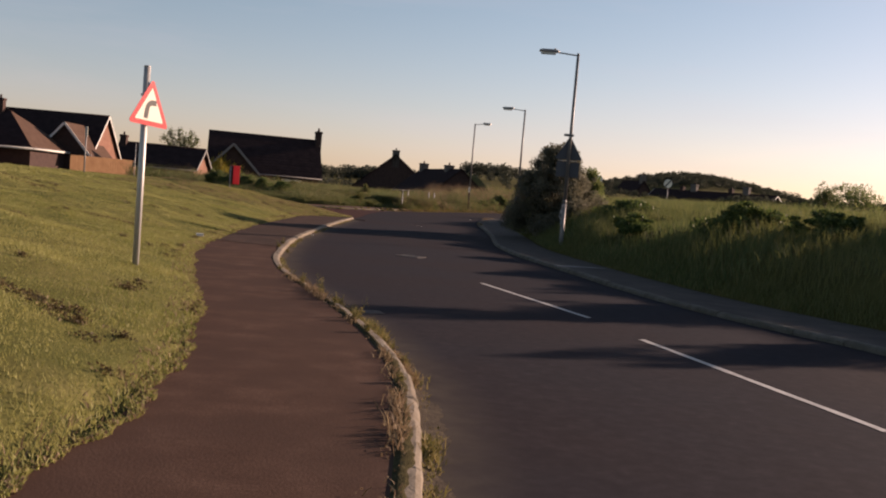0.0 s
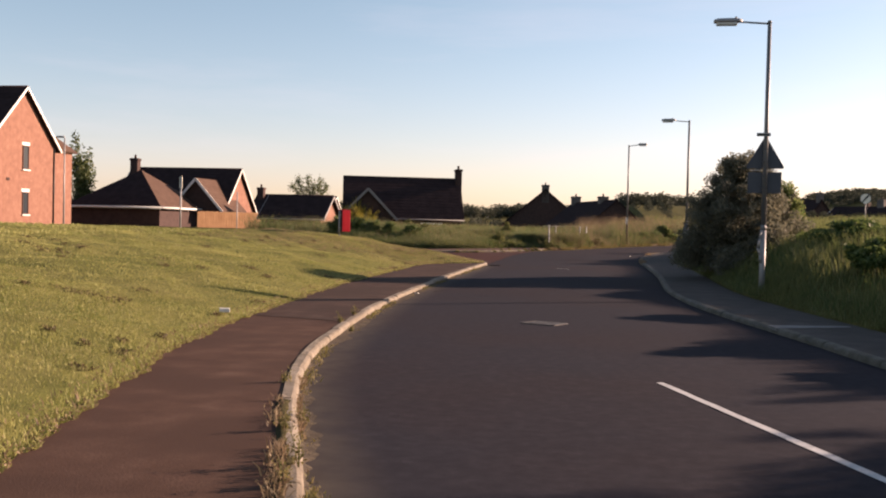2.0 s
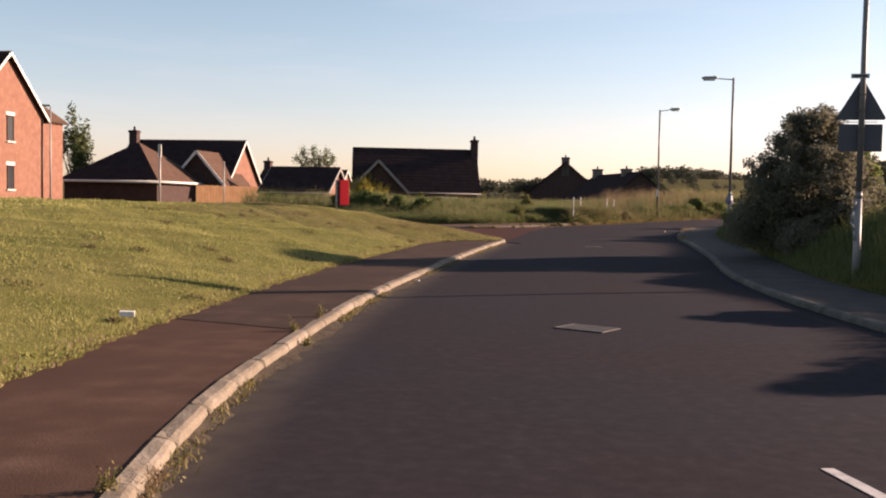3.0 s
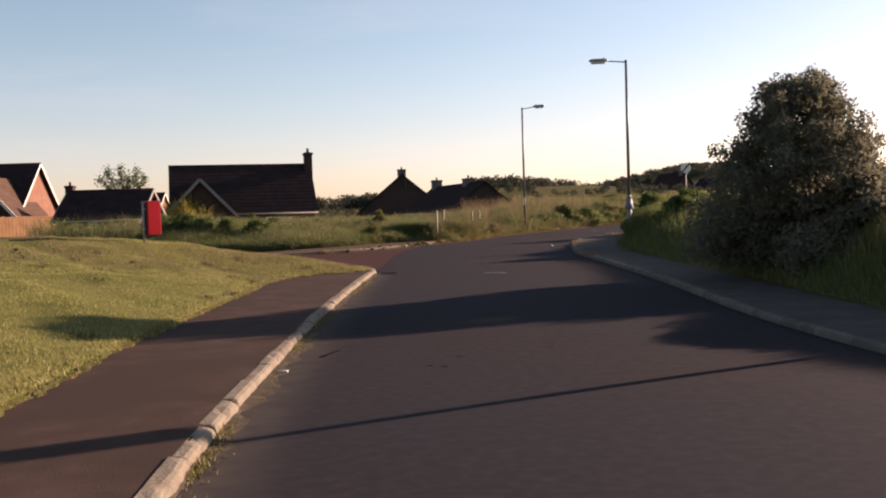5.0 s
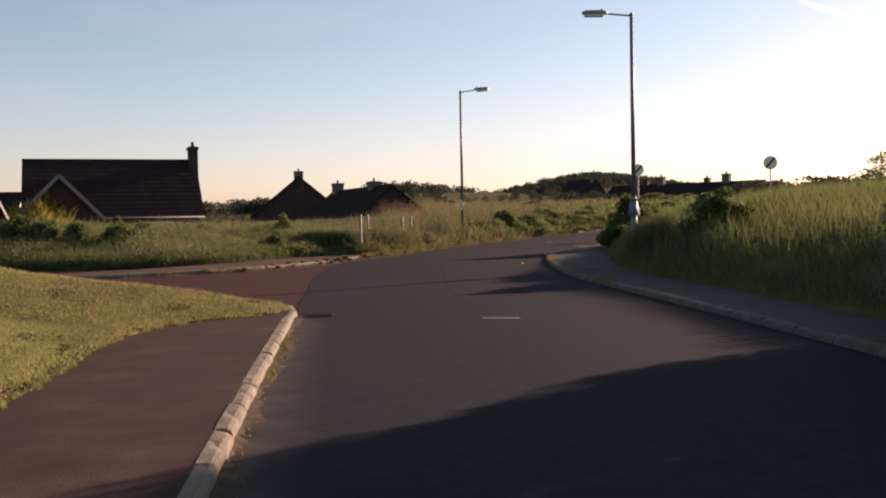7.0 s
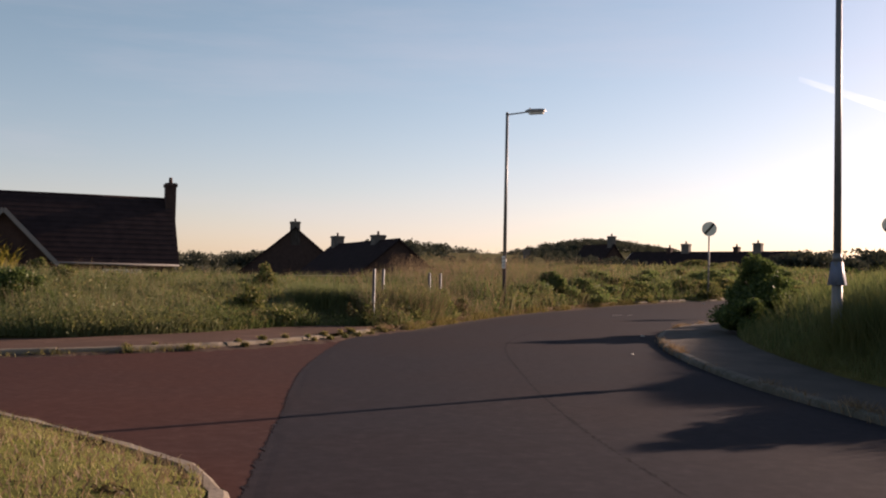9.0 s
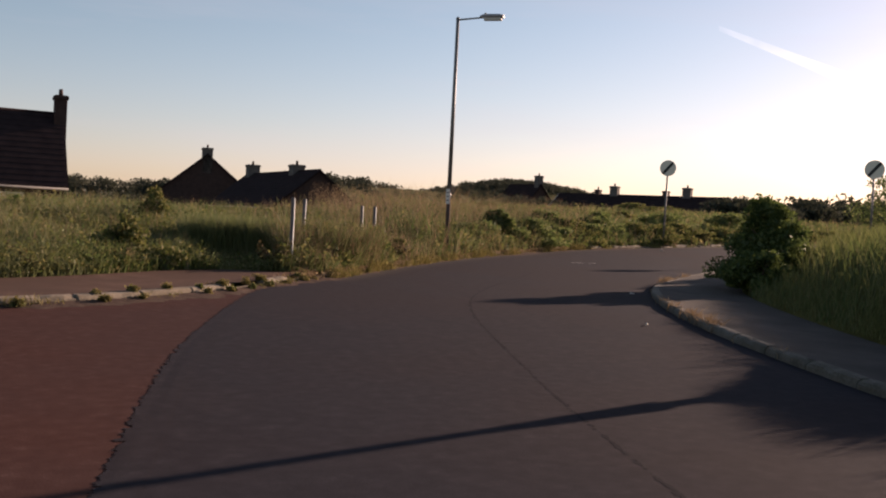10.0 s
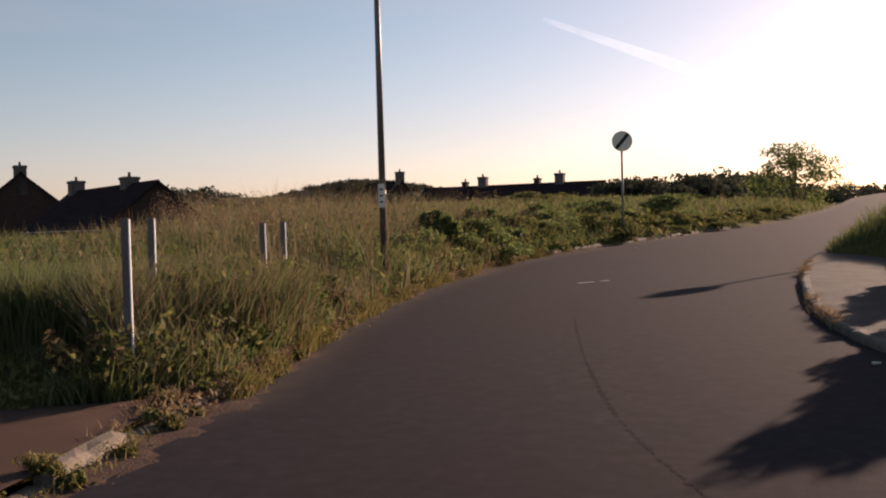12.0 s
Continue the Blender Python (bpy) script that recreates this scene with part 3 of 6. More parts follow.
left_side = resample(np.vstack([C_LEFT, smooth_line(JOINT[::-1], 1.0)[1:-1], FAR_MAIN]), 130, 57.0)
right_side = resample(C_RIGHT, 130, 52.0)
rows_n, cols_n = len(left_side), 9
grid = left_side[:, None] + (right_side - left_side)[:, None] * np.linspace(0, 1, cols_n)[None, :, None]
crown = 0.012 * (1 - (2 * np.linspace(0, 1, cols_n) - 1) ** 2)
gzr = road_z(grid[..., 0], grid[..., 1]) + crown[None]
ridx = np.arange(rows_n * cols_n).reshape(rows_n, cols_n)
ra, rb, rc, rd = (v.ravel() for v in (ridx[:-1, :-1], ridx[:-1, 1:], ridx[1:, 1:], ridx[1:, :-1]))
road = new("road", fast_mesh("road", np.dstack([grid, gzr]).reshape(-1, 3), np.vstack([np.stack([ra, rb, rc], 1), np.stack([ra, rc, rd], 1)]), M_ROAD))
road.data.polygons.foreach_set("use_smooth", [True] * len(road.data.polygons))
gap = road.data.attributes.new("left_gap", "FLOAT", "POINT")
no_kerb = np.interp(left_side[:, 1], [42.8, 43.8, 57.5, 59.5], [0, 1, 1, 0])
gap.data.foreach_set("value", (np.linalg.norm(right_side - left_side, axis=1)[:, None] * np.linspace(0, 1, cols_n)[None] + no_kerb[:, None]).astype(np.float32).ravel())
tagged(road, "worn dark grey asphalt road bending uphill", "road", kind="structure")
far_side = C_FAR[C_FAR[:, 0] < -2.6]
side_road = strip("side_road", [*thin(C_CORNER, 2), *thin(far_side, 2), *(smooth_line(JOINT, 1.0)[1:-1] + [0.9, 0.0])], -0.003, M_RED, "side road surfaced in faded red asphalt", "road")
footway = strip("pavement_left", [*thin(shifted(C_LEFT, -0.09), 2), *thin(C_LAWN, 2)[::-1]], 0.09, M_FOOT, "reddish brown asphalt footway beside the lawn", "pavement")
k_patch = shifted(C_LEFT, -0.11)[C_LEFT[:, 1] > 21.55]
l_patch = C_LAWN[(C_LAWN[:, 1] > 21.5) & (C_LAWN[:, 1] < 41.0)]
strip("pavement_patch", [*k_patch[::2], *l_patch[::-2]], 0.096, M_FOOTDARK, "darker resurfaced stretch of the asphalt footway", "pavement")
strip("pavement_far", [*thin(shifted(C_FAR, -0.09)[C_FAR[:, 1] < 59.5], 2), *thin(C_FARBACK[C_FARBACK[:, 0] < -2.5], 2)[::-1]], 0.09, M_DUSTY, "dusty reddish footway in front of the overgrown meadow", "pavement")
strip("pavement_right", [*thin(C_RBACK, 2), *thin(shifted(C_RIGHT, 0.09)[C_RIGHT[:, 0] < 12.8], 2)[::-1]], 0.09, M_FOOTG, "grey footway along the shaded grass bank", "pavement")

slab_corners = [(2.86, 23.3), (4.1, 23.95), (4.08, 24.12), (2.8, 23.78)]
bm = bmesh.new()
low = [bm.verts.new((x, y, float(road_z(x, y)) + 0.05)) for x, y in slab_corners]
top = [bm.verts.new((x, y, float(road_z(x, y)) + 0.097)) for x, y in slab_corners]
bm.faces.new(top)
for k in range(4):
    bm.faces.new((low[k], low[(k + 1) % 4], top[(k + 1) % 4], top[k]))
bmesh.ops.recalc_face_normals(bm, faces=bm.faces)
tagged(new("pavement_slab", bm_mesh("pavement_slab", bm, M_SLAB)), "pale concrete strip laid across the grey footway", "pavement", kind="structure")

# ---- kerbs: separate stones ----


def kerb_mesh(name, width, height, mat, seed=0):
    """A kerb stone 0.9 m long with worn, slightly uneven edges."""
    rnd = random.Random(seed)
    bm = bmesh.new()
    prof = [(-0.02, -0.2), (0.0, height - 0.05), (0.012, height - 0.015), (0.04, height), (width, height), (width, -0.2)]
    rows = []
    for y in (0.005, 0.02, 0.16, 0.31, 0.45, 0.6, 0.74, 0.88, 0.895):
        inset = 0.007 if y in (0.005, 0.895) else 0.0
        wear, chip = rnd.uniform(-0.005, 0.005), (rnd.uniform(0.006, 0.016) if rnd.random() < 0.25 else 0.0)
        row = []
        for k, (x, z) in enumerate(prof):
            dx, dz = (inset if x < 0.05 else -inset), -(inset if z > 0 else 0)
            if k in (1, 2, 3):
                dx, dz = dx + wear + chip * (k > 1), dz - (chip + abs(wear)) * (k > 1)
            row.append(bm.verts.new((x + dx, y, z + dz)))
        rows.append(row)
    for r0, r1 in zip(rows[:-1], rows[1:]):
        for i in range(len(prof) - 1):
            bm.faces.new((r0[i], r0[i + 1], r1[i + 1], r1[i]))
    bm.faces.new(rows[0][::-1])
    bm.faces.new(rows[-1])
    bmesh.ops.recalc_face_normals(bm, faces=bm.faces)
    return bm_mesh(name, bm, mat)


def kerb_run(name, line, flip, label, y_max, width=0.125, height=0.097, mat=None, sink=None, broken=0.0):
    """Stones 0.9 m long laid end to end along a line; flip when the road lies on the other hand."""
    top = new(name)
    tagged(top, label, "kerb", kind="structure")
    stones = [kerb_mesh("kerb_stone", width, height, mat or M_KERB, k) for k in range(5)]
    if flip:
        for me in stones:
            for v in me.vertices:
                v.co.x = -v.co.x
            me.flip_normals()
    seg = np.linalg.norm(np.diff(line, axis=0), axis=1)
    s = np.concatenate([[0], np.cumsum(seg)])
    rnd = random.Random(len(line))
    for k in range(int(s[-1] / 0.9)):
        p = np.array([np.interp(k * 0.9, s, line[:, 0]), np.interp(k * 0.9, s, line[:, 1])])
        q = np.array([np.interp((k + 1) * 0.9, s, line[:, 0]), np.interp((k + 1) * 0.9, s, line[:, 1])])
        if p[1] > y_max or p[1] < -6 or abs(p[0]) > 30:
            continue
        z0, z1 = float(road_z(*p)), float(road_z(*q))
        if sink:
            z0, z1 = z0 - np.interp(p[1], *sink), z1 - np.interp(q[1], *sink)
        if broken and rnd.random() < broken and p[1] > 56:
            z0, z1 = z0 - rnd.uniform(0.03, 0.09), z1 - rnd.uniform(0.03, 0.09)
        ob = new("kerb_stone", rnd.choice(stones))
        ob.parent = top
        yaw = math.atan2(q[1] - p[1], q[0] - p[0]) - math.pi / 2 + rnd.uniform(-0.006, 0.006)
        pitch = math.atan2(z1 - z0, 0.9) + rnd.uniform(-0.004, 0.004)
        ob.matrix_basis = Matrix.LocRotScale((p[0], p[1], z0 + rnd.uniform(-0.004, 0.006)), Euler((pitch, rnd.uniform(-0.012, 0.012), yaw)), (1, np.hypot(*(q - p)) / 0.9, 1))
    return top


kerb_run("kerb_left", np.vstack([C_LEFT, C_CORNER[1:]]), True, "weathered pale concrete kerb stones along the footway and lawn corner", 60, sink=([41.5, 44.5, 60], [0, 0.03, 0.03]))
kerb_run("kerb_far", C_FAR, True, "broken weedy kerb stones at the meadow edge", 84, height=0.1, broken=0.5)
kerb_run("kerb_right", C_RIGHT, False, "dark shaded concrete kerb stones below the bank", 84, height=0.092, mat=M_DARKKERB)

# ---- road markings and ironwork ----


ROAD_TREE = BVHTree.FromPolygons([v.co.copy() for v in road.data.vertices], [tuple(p.vertices) for p in road.data.polygons])


def road_top(x, y):
    """The height of the main road's surface."""
    hit = ROAD_TREE.ray_cast(Vector((x, y, 50)), Vector((0, 0, -1)))
    return hit[0].z if hit[0] is not None else float(road_z(x, y))


SIDE_TREE = BVHTree.FromPolygons([v.co.copy() for v in side_road.data.vertices], [tuple(p.vertices) for p in side_road.data.polygons])


def paved_top(x, y):
    """The higher of the two road surfaces."""
    hit = SIDE_TREE.ray_cast(Vector((x, y, 50)), Vector((0, 0, -1)))
    hit2 = ROAD_TREE.ray_cast(Vector((x, y, 50)), Vector((0, 0, -1)))
    return max([h[0].z for h in (hit, hit2) if h[0] is not None] or [float(road_z(x, y))])


def ribbon(name, points, width, dz, mat, ragged=0.0):
    """A painted line that lies on the road."""
    line = smooth_line(points, 0.25)
    rnd = random.Random(int(points[0][1] * 10))
    vs, fs = [], []
    for i, p in enumerate(line):
        t = line[min(i + 1, len(line) - 1)] - line[max(i - 1, 0)]
        n = np.array([-t[1], t[0]]) / np.linalg.norm(t)
        for s in (-1, 1):
            q = p + n * s * (width / 2 - rnd.uniform(0, ragged))
            vs.append((q[0], q[1], road_top(*q) + dz))
    for i in range(len(line) - 1):
        fs.append((2 * i, 2 * i + 1, 2 * i + 3, 2 * i + 2))
    me = mesh_of(name, vs, fs, mat)
    for poly in me.polygons:
        if poly.normal.z < 0:
            poly.flip()
    return me


def soft_ribbon(name, points, width, dz, mat, fades):
    """A band on the road whose cover fades across it: one fade for each row."""
    line, k = smooth_line(points, 0.2), len(fades)
    vs, fs = [], []
    for i, p in enumerate(line):
        t = line[min(i + 1, len(line) - 1)] - line[max(i - 1, 0)]
        n = np.array([-t[1], t[0]]) / np.linalg.norm(t)
        for j in range(k):
            q = p + n * width * (j / (k - 1) - 0.5)
            vs.append((q[0], q[1], paved_top(*q) + dz))
    for i in range(len(line) - 1):
        for j in range(k - 1):
            a0 = k * i + j
            fs.append((a0, a0 + 1, a0 + k + 1, a0 + k))
    me = mesh_of(name, vs, fs, mat)
    if me.polygons[0].normal.z < 0:
        me.flip_normals()
    me.attributes.new("fade", "FLOAT", "POINT").data.foreach_set("value", list(fades) * len(line))
    return me


MARK_LABEL = "worn white centre line dash on the asphalt"
for pts in ([(4.6, -3.5), (4.7, -7.5)], [(4.3, 3.4), (4.55, -1.0)], [(2.57, 11.8), (3.13, 9.6), (3.66, 7.5)], [(0.8, 17.85), (1.52, 15.7), (2.19, 13.68)]):
    tagged(new("road_marking", ribbon("road_marking", pts, 0.1, 0.005, M_PAINT, 0.012)), MARK_LABEL, "road marking", "centre line dashes")
for pts in ([(-1.45, 42.1), (-0.95, 41.95)], [(4.75, 66.9), (5.1, 67.0)], [(5.25, 67.05), (5.45, 67.1)]):
    tagged(new("road_marking", ribbon("road_marking", pts, 0.09, 0.005, M_PAINT, 0.03)), "last faded remnant of a white centre dash", "road marking", "worn remnants of dashes")

cover = thing("manhole_cover", pose(-0.72, 23.45, road_top(-0.72, 23.45) - 0.008, 0, 0, -26), "pale worn manhole cover with ribbed bars in the road", "manhole cover")
part("frame", box((0.62, 0.48, 0.02), (0, 0, 0.0)), M_GRATE, cover)
for k in range(4):
    bm = box((0.55, 0.078, 0.014), (0, -0.165 + k * 0.11, 0.014), 0.004, Matrix.Rotation(0.04, 3, "Z"))
    part("rib", bm, M_COVER, cover)
for q in (-1, 1):
    part("edge_bar", box((0.03, 0.46, 0.016), (q * 0.295, 0, 0.015), 0.004), M_COVER, cover)
    part("edge_bar", box((0.56, 0.02, 0.016), (0, q * 0.228, 0.015), 0.004), M_COVER, cover)


def drain(x, y, yaw, k0=1.0):
    g = thing("drain_grate", pose(x, y, road_top(x, y) - 0.002 - 0.008 * (k0 < 1), 0, 0, yaw), "dark cast iron drain grate in the gutter", "drain", "gutter drains")
    part("frame", box((0.44 * k0, 0.44 * k0, 0.014), (0, 0, 0)), M_COVER if k0 < 1 else M_GRATE, g)
    for k in range(6):
        part("bar", box((0.36 * k0, 0.03, 0.016), (0, (-0.165 + k * 0.066) * k0, 0.01), 0.004), M_COVER if k0 < 1 else M_GRATE, g)


drain(-3.72, 43.15, 0)
drain(-0.8, 12.3, 20, 0.78)

# ---- signs ----


def rounded_triangle(side, r, n=5):
    h = side * math.sqrt(3) / 2
    corners = [(0, h * 2 / 3), (-side / 2, -h / 3), (side / 2, -h / 3)]
    out = []
    for (cx, cz), mid in zip(corners, (90, 210, 330)):
        k = math.hypot(cx, cz)
        ox, oz = cx * (1 - 2 * r / k), cz * (1 - 2 * r / k)
        for j in range(n + 1):
            an = radians(mid - 60 + 120 * j / n)
            out.append((ox + r * math.cos(an), oz + r * math.sin(an)))
    return out


def bend_sign():
    x, y = -4.2, 13.38
    z = ground_at(x, y)
    s = thing("warning_sign", pose(x, y, z - 0.05, 0, -0.6, 62), "triangular red and white bend warning sign on a galvanised post", "road sign")
    part("post", tube((0, 0, -0.3), (0, 0, 2.78), 0.045, 0.045, 16), M_GALV, s)
    part("post_cap", tube((0, 0, 2.78), (0, 0, 2.8), 0.047, 0.04, 16), M_GALV, s)
    c = 2.2
    for name, side, r, y0, y1, mat in (("plate", 0.75, 0.035, -0.062, -0.068, M_SIGNRED), ("white_field", 0.53, 0.012, -0.0682, -0.0705, M_SIGNWHITE)):
        bm = prism(rounded_triangle(side, r), y0, y1)
        bmesh.ops.rotate(bm, cent=(0, 0, 0), matrix=Matrix.Rotation(radians(4), 3, "Y"), verts=bm.verts)
        bmesh.ops.translate(bm, vec=(0.03, 0, c), verts=bm.verts)
        part(name, bm, mat, s)
    bm = bmesh.new()
    pts = [(-0.06, -0.13), (-0.06, 0.0), (-0.045, 0.058), (0.0, 0.098), (0.098, 0.108)]
    for i in range(len(pts)):
        a, b = pts[max(i - 1, 0)], pts[min(i + 1, len(pts) - 1)]
        t = Vector((b[0] - a[0], b[1] - a[1])).normalized()
        for q in (-1, 1):
            bm.verts.new((0.03 + pts[i][0] - t.y * q * 0.038, -0.0725, c + pts[i][1] + t.x * q * 0.038))
    bm.verts.ensure_lookup_table()
    for i in range(len(pts) - 1):
        bm.faces.new((bm.verts[2 * i], bm.verts[2 * i + 1], bm.verts[2 * i + 3], bm.verts[2 * i + 2]))
    bmesh.ops.recalc_face_normals(bm, faces=bm.faces)
    bmesh.ops.solidify(bm, geom=bm.faces[:], thickness=0.0015)
    bmesh.ops.rotate(bm, cent=(0.03, 0, c), matrix=Matrix.Rotation(radians(8), 3, "Y"), verts=bm.verts)
    part("bend_symbol", bm, M_SIGNBLACK, s)
    for dz in (-0.12, 0.2):
        part("clip", box((0.11, 0.1, 0.03), (0.0, -0.01, c + dz), 0.004), M_GALV, s)


bend_sign()


def limit_sign(x, y, top, yaw, lean, label):
    z = ground_at(x, y)
    s = thing("speed_limit_sign", pose(x, y, z - 0.05, 0, lean, yaw), label, "road sign", "derestriction signs")
    h = top - z + 0.05
    part("post", tube((0, 0, -0.2), (0, 0, h + 0.2), 0.036, 0.036, 12), M_POLE, s)
    bm = bmesh.new()
    add_tube(bm, (0, -0.045, h), (0, -0.052, h), 0.3, 0.3, 32)
    part("disc", bm, M_SIGNWHITE, s)
    bm = box((0.1, 0.002, 0.585), (0, -0.0545, h), 0, None)
    bmesh.ops.rotate(bm, cent=(0, 0, h), matrix=Matrix.Rotation(radians(40), 3, "Y"), verts=bm.verts)
    part("black_band", bm, M_SIGNBLACK, s)
    part("clip", box((0.09, 0.07, 0.03), (0, -0.015, h), 0.003), M_GALV, s)


limit_sign(11.9, 77.45, 3.9, -22, 0.5, "white derestriction disc with black diagonal above the brambles")
limit_sign(15.92, 70.7, 3.8, -28, 0.0, "white derestriction disc with black diagonal on the grass bank")

# ---- street lamps ----


def street_lamp(x, y, top, arm_yaw, label, dressing, base_r=0.08, base_mat=None):
    z = ground_at(x, y)
    h = top - z
    s = thing("street_lamp", pose(x, y, z, 0, 0, arm_yaw), label, "street lamp", "street lamps")
    part("base_column", tube((0, 0, -0.3), (0, 0, 1.35), base_r + 0.004, base_r, 16), base_mat or M_LIGHTPOLE, s)
    part("collar", tube((0, 0, 1.35), (0, 0, 1.47), base_r + 0.002, 0.056, 16), M_POLE, s)
    part("pole", tube((0, 0, 1.45), (0, 0, h), 0.056, 0.042, 16), M_POLE, s)
    part("pole_cap", tube((0, 0, h), (0, 0, h + 0.05), 0.05, 0.035, 12), M_POLE, s)
    part("arm", tube((0, 0, h - 0.02), (0.62, 0, h + 0.03), 0.022, 0.02, 10), M_POLE, s)
    bm = bmesh.new()
    prof = [(0.58, 0.03, 0.05), (0.66, 0.075, 0.075), (0.8, 0.1, 0.085), (1.1, 0.1, 0.08), (1.2, 0.075, 0.05)]
    rings = []
    for px, w, t in prof:
        ring = []
        for k in range(12):
            an = 2 * math.pi * k / 12
            ring.append(bm.verts.new((px, w * math.cos(an), h + 0.04 + max(t * math.sin(an), -0.02))))
        rings.append(ring)
    for r0, r1 in zip(rings[:-1], rings[1:]):
        for k in range(12):
            f = bm.faces.new((r0[k], r0[(k + 1) % 12], r1[(k + 1) % 12], r1[k]))
            f.smooth = True
    bm.faces.new(rings[0][::-1])
    bm.faces.new(rings[-1])
    bmesh.ops.recalc_face_normals(bm, faces=bm.faces)
    head = part("lamp_head", bm, M_LIGHTPOLE, s)
    part("bowl", box((0.46, 0.15, 0.07), (0.92, 0, h - 0.012), 0.025), M_LENS, head, "pale translucent lamp bowl")
    part("photocell", tube((0.72, 0, h + 0.1), (0.72, 0, h + 0.15), 0.03, 0.025, 10), M_POLE, head)
    dressing(s, h, z)
    return s


def dress_a(s, h, z):
    """Backs of two signs beyond the pole, a small plate and a loose cable cover."""
    bm = prism(rounded_triangle(0.86, 0.035), -0.07, -0.064)
    bmesh.ops.translate(bm, vec=(0, 0, 3.22 - z), verts=bm.verts)
    part("triangle_sign_back", bm, M_SIGNBACK, s, "dark grey back of a triangular sign")
    part("supplementary_plate", box((0.72, 0.006, 0.48), (0, -0.068, 2.66 - z), 0.01), M_SIGNBACK, s, "dark grey back of a rectangular plate")
    for dz in (3.12, 3.4, 2.8, 2.54):
        part("clip", box((0.13, 0.11, 0.025), (0, -0.012, dz - z), 0.004), M_SIGNBACK, s)
    part("edge_strip", box((0.6, 0.012, 0.018), (0.02, -0.058, 2.935 - z), 0.003), M_GALV, s, "bright lower edge of the triangular plate")
    part("name_plate", box((0.3, 0.012, 0.08), (0.06, 0.066, 3.72 - z), 0.004), M_LIGHTPOLE, s)
    part("plate_bar", box((0.22, 0.004, 0.03), (0.06, 0.075, 3.72 - z)), M_SIGNBLACK, s)
    bm = bmesh.new()
    pts = [(0.05, 0.07, 1.35), (0.09, 0.08, 1.15), (0.12, 0.08, 0.95), (0.07, 0.08, 0.8), (0.05, 0.07, 0.62)]
    for p0, p1 in zip(pts[:-1], pts[1:]):
        add_tube(bm, p0, p1, 0.022, 0.022, 8)
    part("loose_cable_cover", bm, M_LIGHTPOLE, s)


def dress_b(s, h, z):
    part("inspection_door", box((0.1, 0.02, 0.5), (0.0, -0.085, 0.45), 0.006), M_POLE, s)
    part("base_guard", tube((0, 0, 1.0), (0, 0, 1.34), 0.15, 0.095, 4), M_GUARD, s, "blue-grey tapered guard round the column")


def dress_c(s, h, z):
    part("notice_plate", box((0.1, 0.006, 0.38), (0.0, -0.09, 2.1 - z), 0.003), M_WHITE, s, "white notice plate")
    for k in range(3):
        part("notice_bar", box((0.06, 0.003, 0.03), (0.0, -0.0945, 2.2 - 0.1 * k - z)), M_SIGNBACK, s)


street_lamp(3.69, 30.25, 6.2, 178, "grey steel street lamp carrying sign backs beside the shrub", dress_a, 0.062)
street_lamp(3.76, 51.85, 6.39, 178, "grey steel street lamp on the grass bank", dress_b, 0.075, M_POLE)
street_lamp(1.52, 67.4, 6.62, -28, "grey steel street lamp in the meadow edge with a notice", dress_c, 0.055, M_RUST)

# ---- red box on a post ----
zb = ground_at(-9.5, 43.3)
rb = thing("dog_waste_bin", pose(-9.5, 43.3, zb, 0, 0, 42), "bright red rectangular bin on a pale post in the lawn", "bin")
part("post", tube((-0.21, -0.02, -0.2), (-0.21, -0.02, 2.02 - zb), 0.03, 0.03, 10), M_LIGHTPOLE, rb)
part("body", box((0.34, 0.34, 0.8), (0, 0, 1.63 - zb), 0.018), M_BOXRED, rb)
part("lid", box((0.35, 0.35, 0.035), (0, 0, 2.04 - zb), 0.012), M_BOXRED, rb)
# added dark sheet that paints shade on the face away from the sun
part("shaded_face_panel", box((0.012, 0.31, 0.77), (-0.174, 0, 1.63 - zb), 0.003), M_BOXSHADE, rb)
for dz in (1.38, 1.86):
    part("bracket", box((0.06, 0.1, 0.03), (-0.2, -0.02, dz - zb), 0.004), M_GALV, rb)

# ---- marker posts in the meadow ----
for x, y, top in ((-2.73, 59.75, 1.73), (-2.46, 61.25, 1.745), (-1.18, 62.95, 1.69), (-0.84, 63.6, 1.7)):
    z = ground_at(x, y)
    mp = thing("marker_post", pose(x, y, z, random.Random(x).uniform(-1, 1), random.Random(y).uniform(-1.2, 1.2), -24), "flat white-edged grey marker post in tall grass", "post", "marker posts")
    part("board", box((0.055, 0.011, top - z + 0.3), (0, 0, (top - z - 0.3) / 2), 0.002), M_POSTGREY, mp)
    part("white_edge", box((0.011, 0.016, top - z + 0.28), (0.0335, 0, (top - z - 0.3) / 2), 0.001), M_EDGE, mp)

# ---- thin posts by the side road ----
for x, y, top, r in ((-16.8, 44.9, 3.25, 0.035), (-14.9, 46.2, 2.75, 0.022)):
    z = ground_at(x, y)
    tp = thing("sign_post", pose(x, y, z), "slender grey steel post at the lawn's far edge", "post", "slender posts")
    part("pole", tube((0, 0, -0.2), (0, 0, top - z), r, r, 10), M_LIGHTPOLE, tp)
    if r > 0.03:
        part("plate", box((0.12, 0.03, 0.45), (0, 0, top - z - 0.2), 0.01), M_SIGNWHITE, tp)
zl = 0.9
fl = thing("street_lamp", pose(-33.9, 65.0, zl, 0, 0, 200), "slim grey street lamp before the brick house", "street lamp", "street lamps")
part("pole", tube((0, 0, -0.5), (0, 0, 5.7), 0.06, 0.04, 10), M_LIGHTPOLE, fl)
part("lamp_head", box((0.5, 0.16, 0.12), (0.25, 0, 5.75), 0.04), M_LIGHTPOLE, fl)

# ---- houses ----


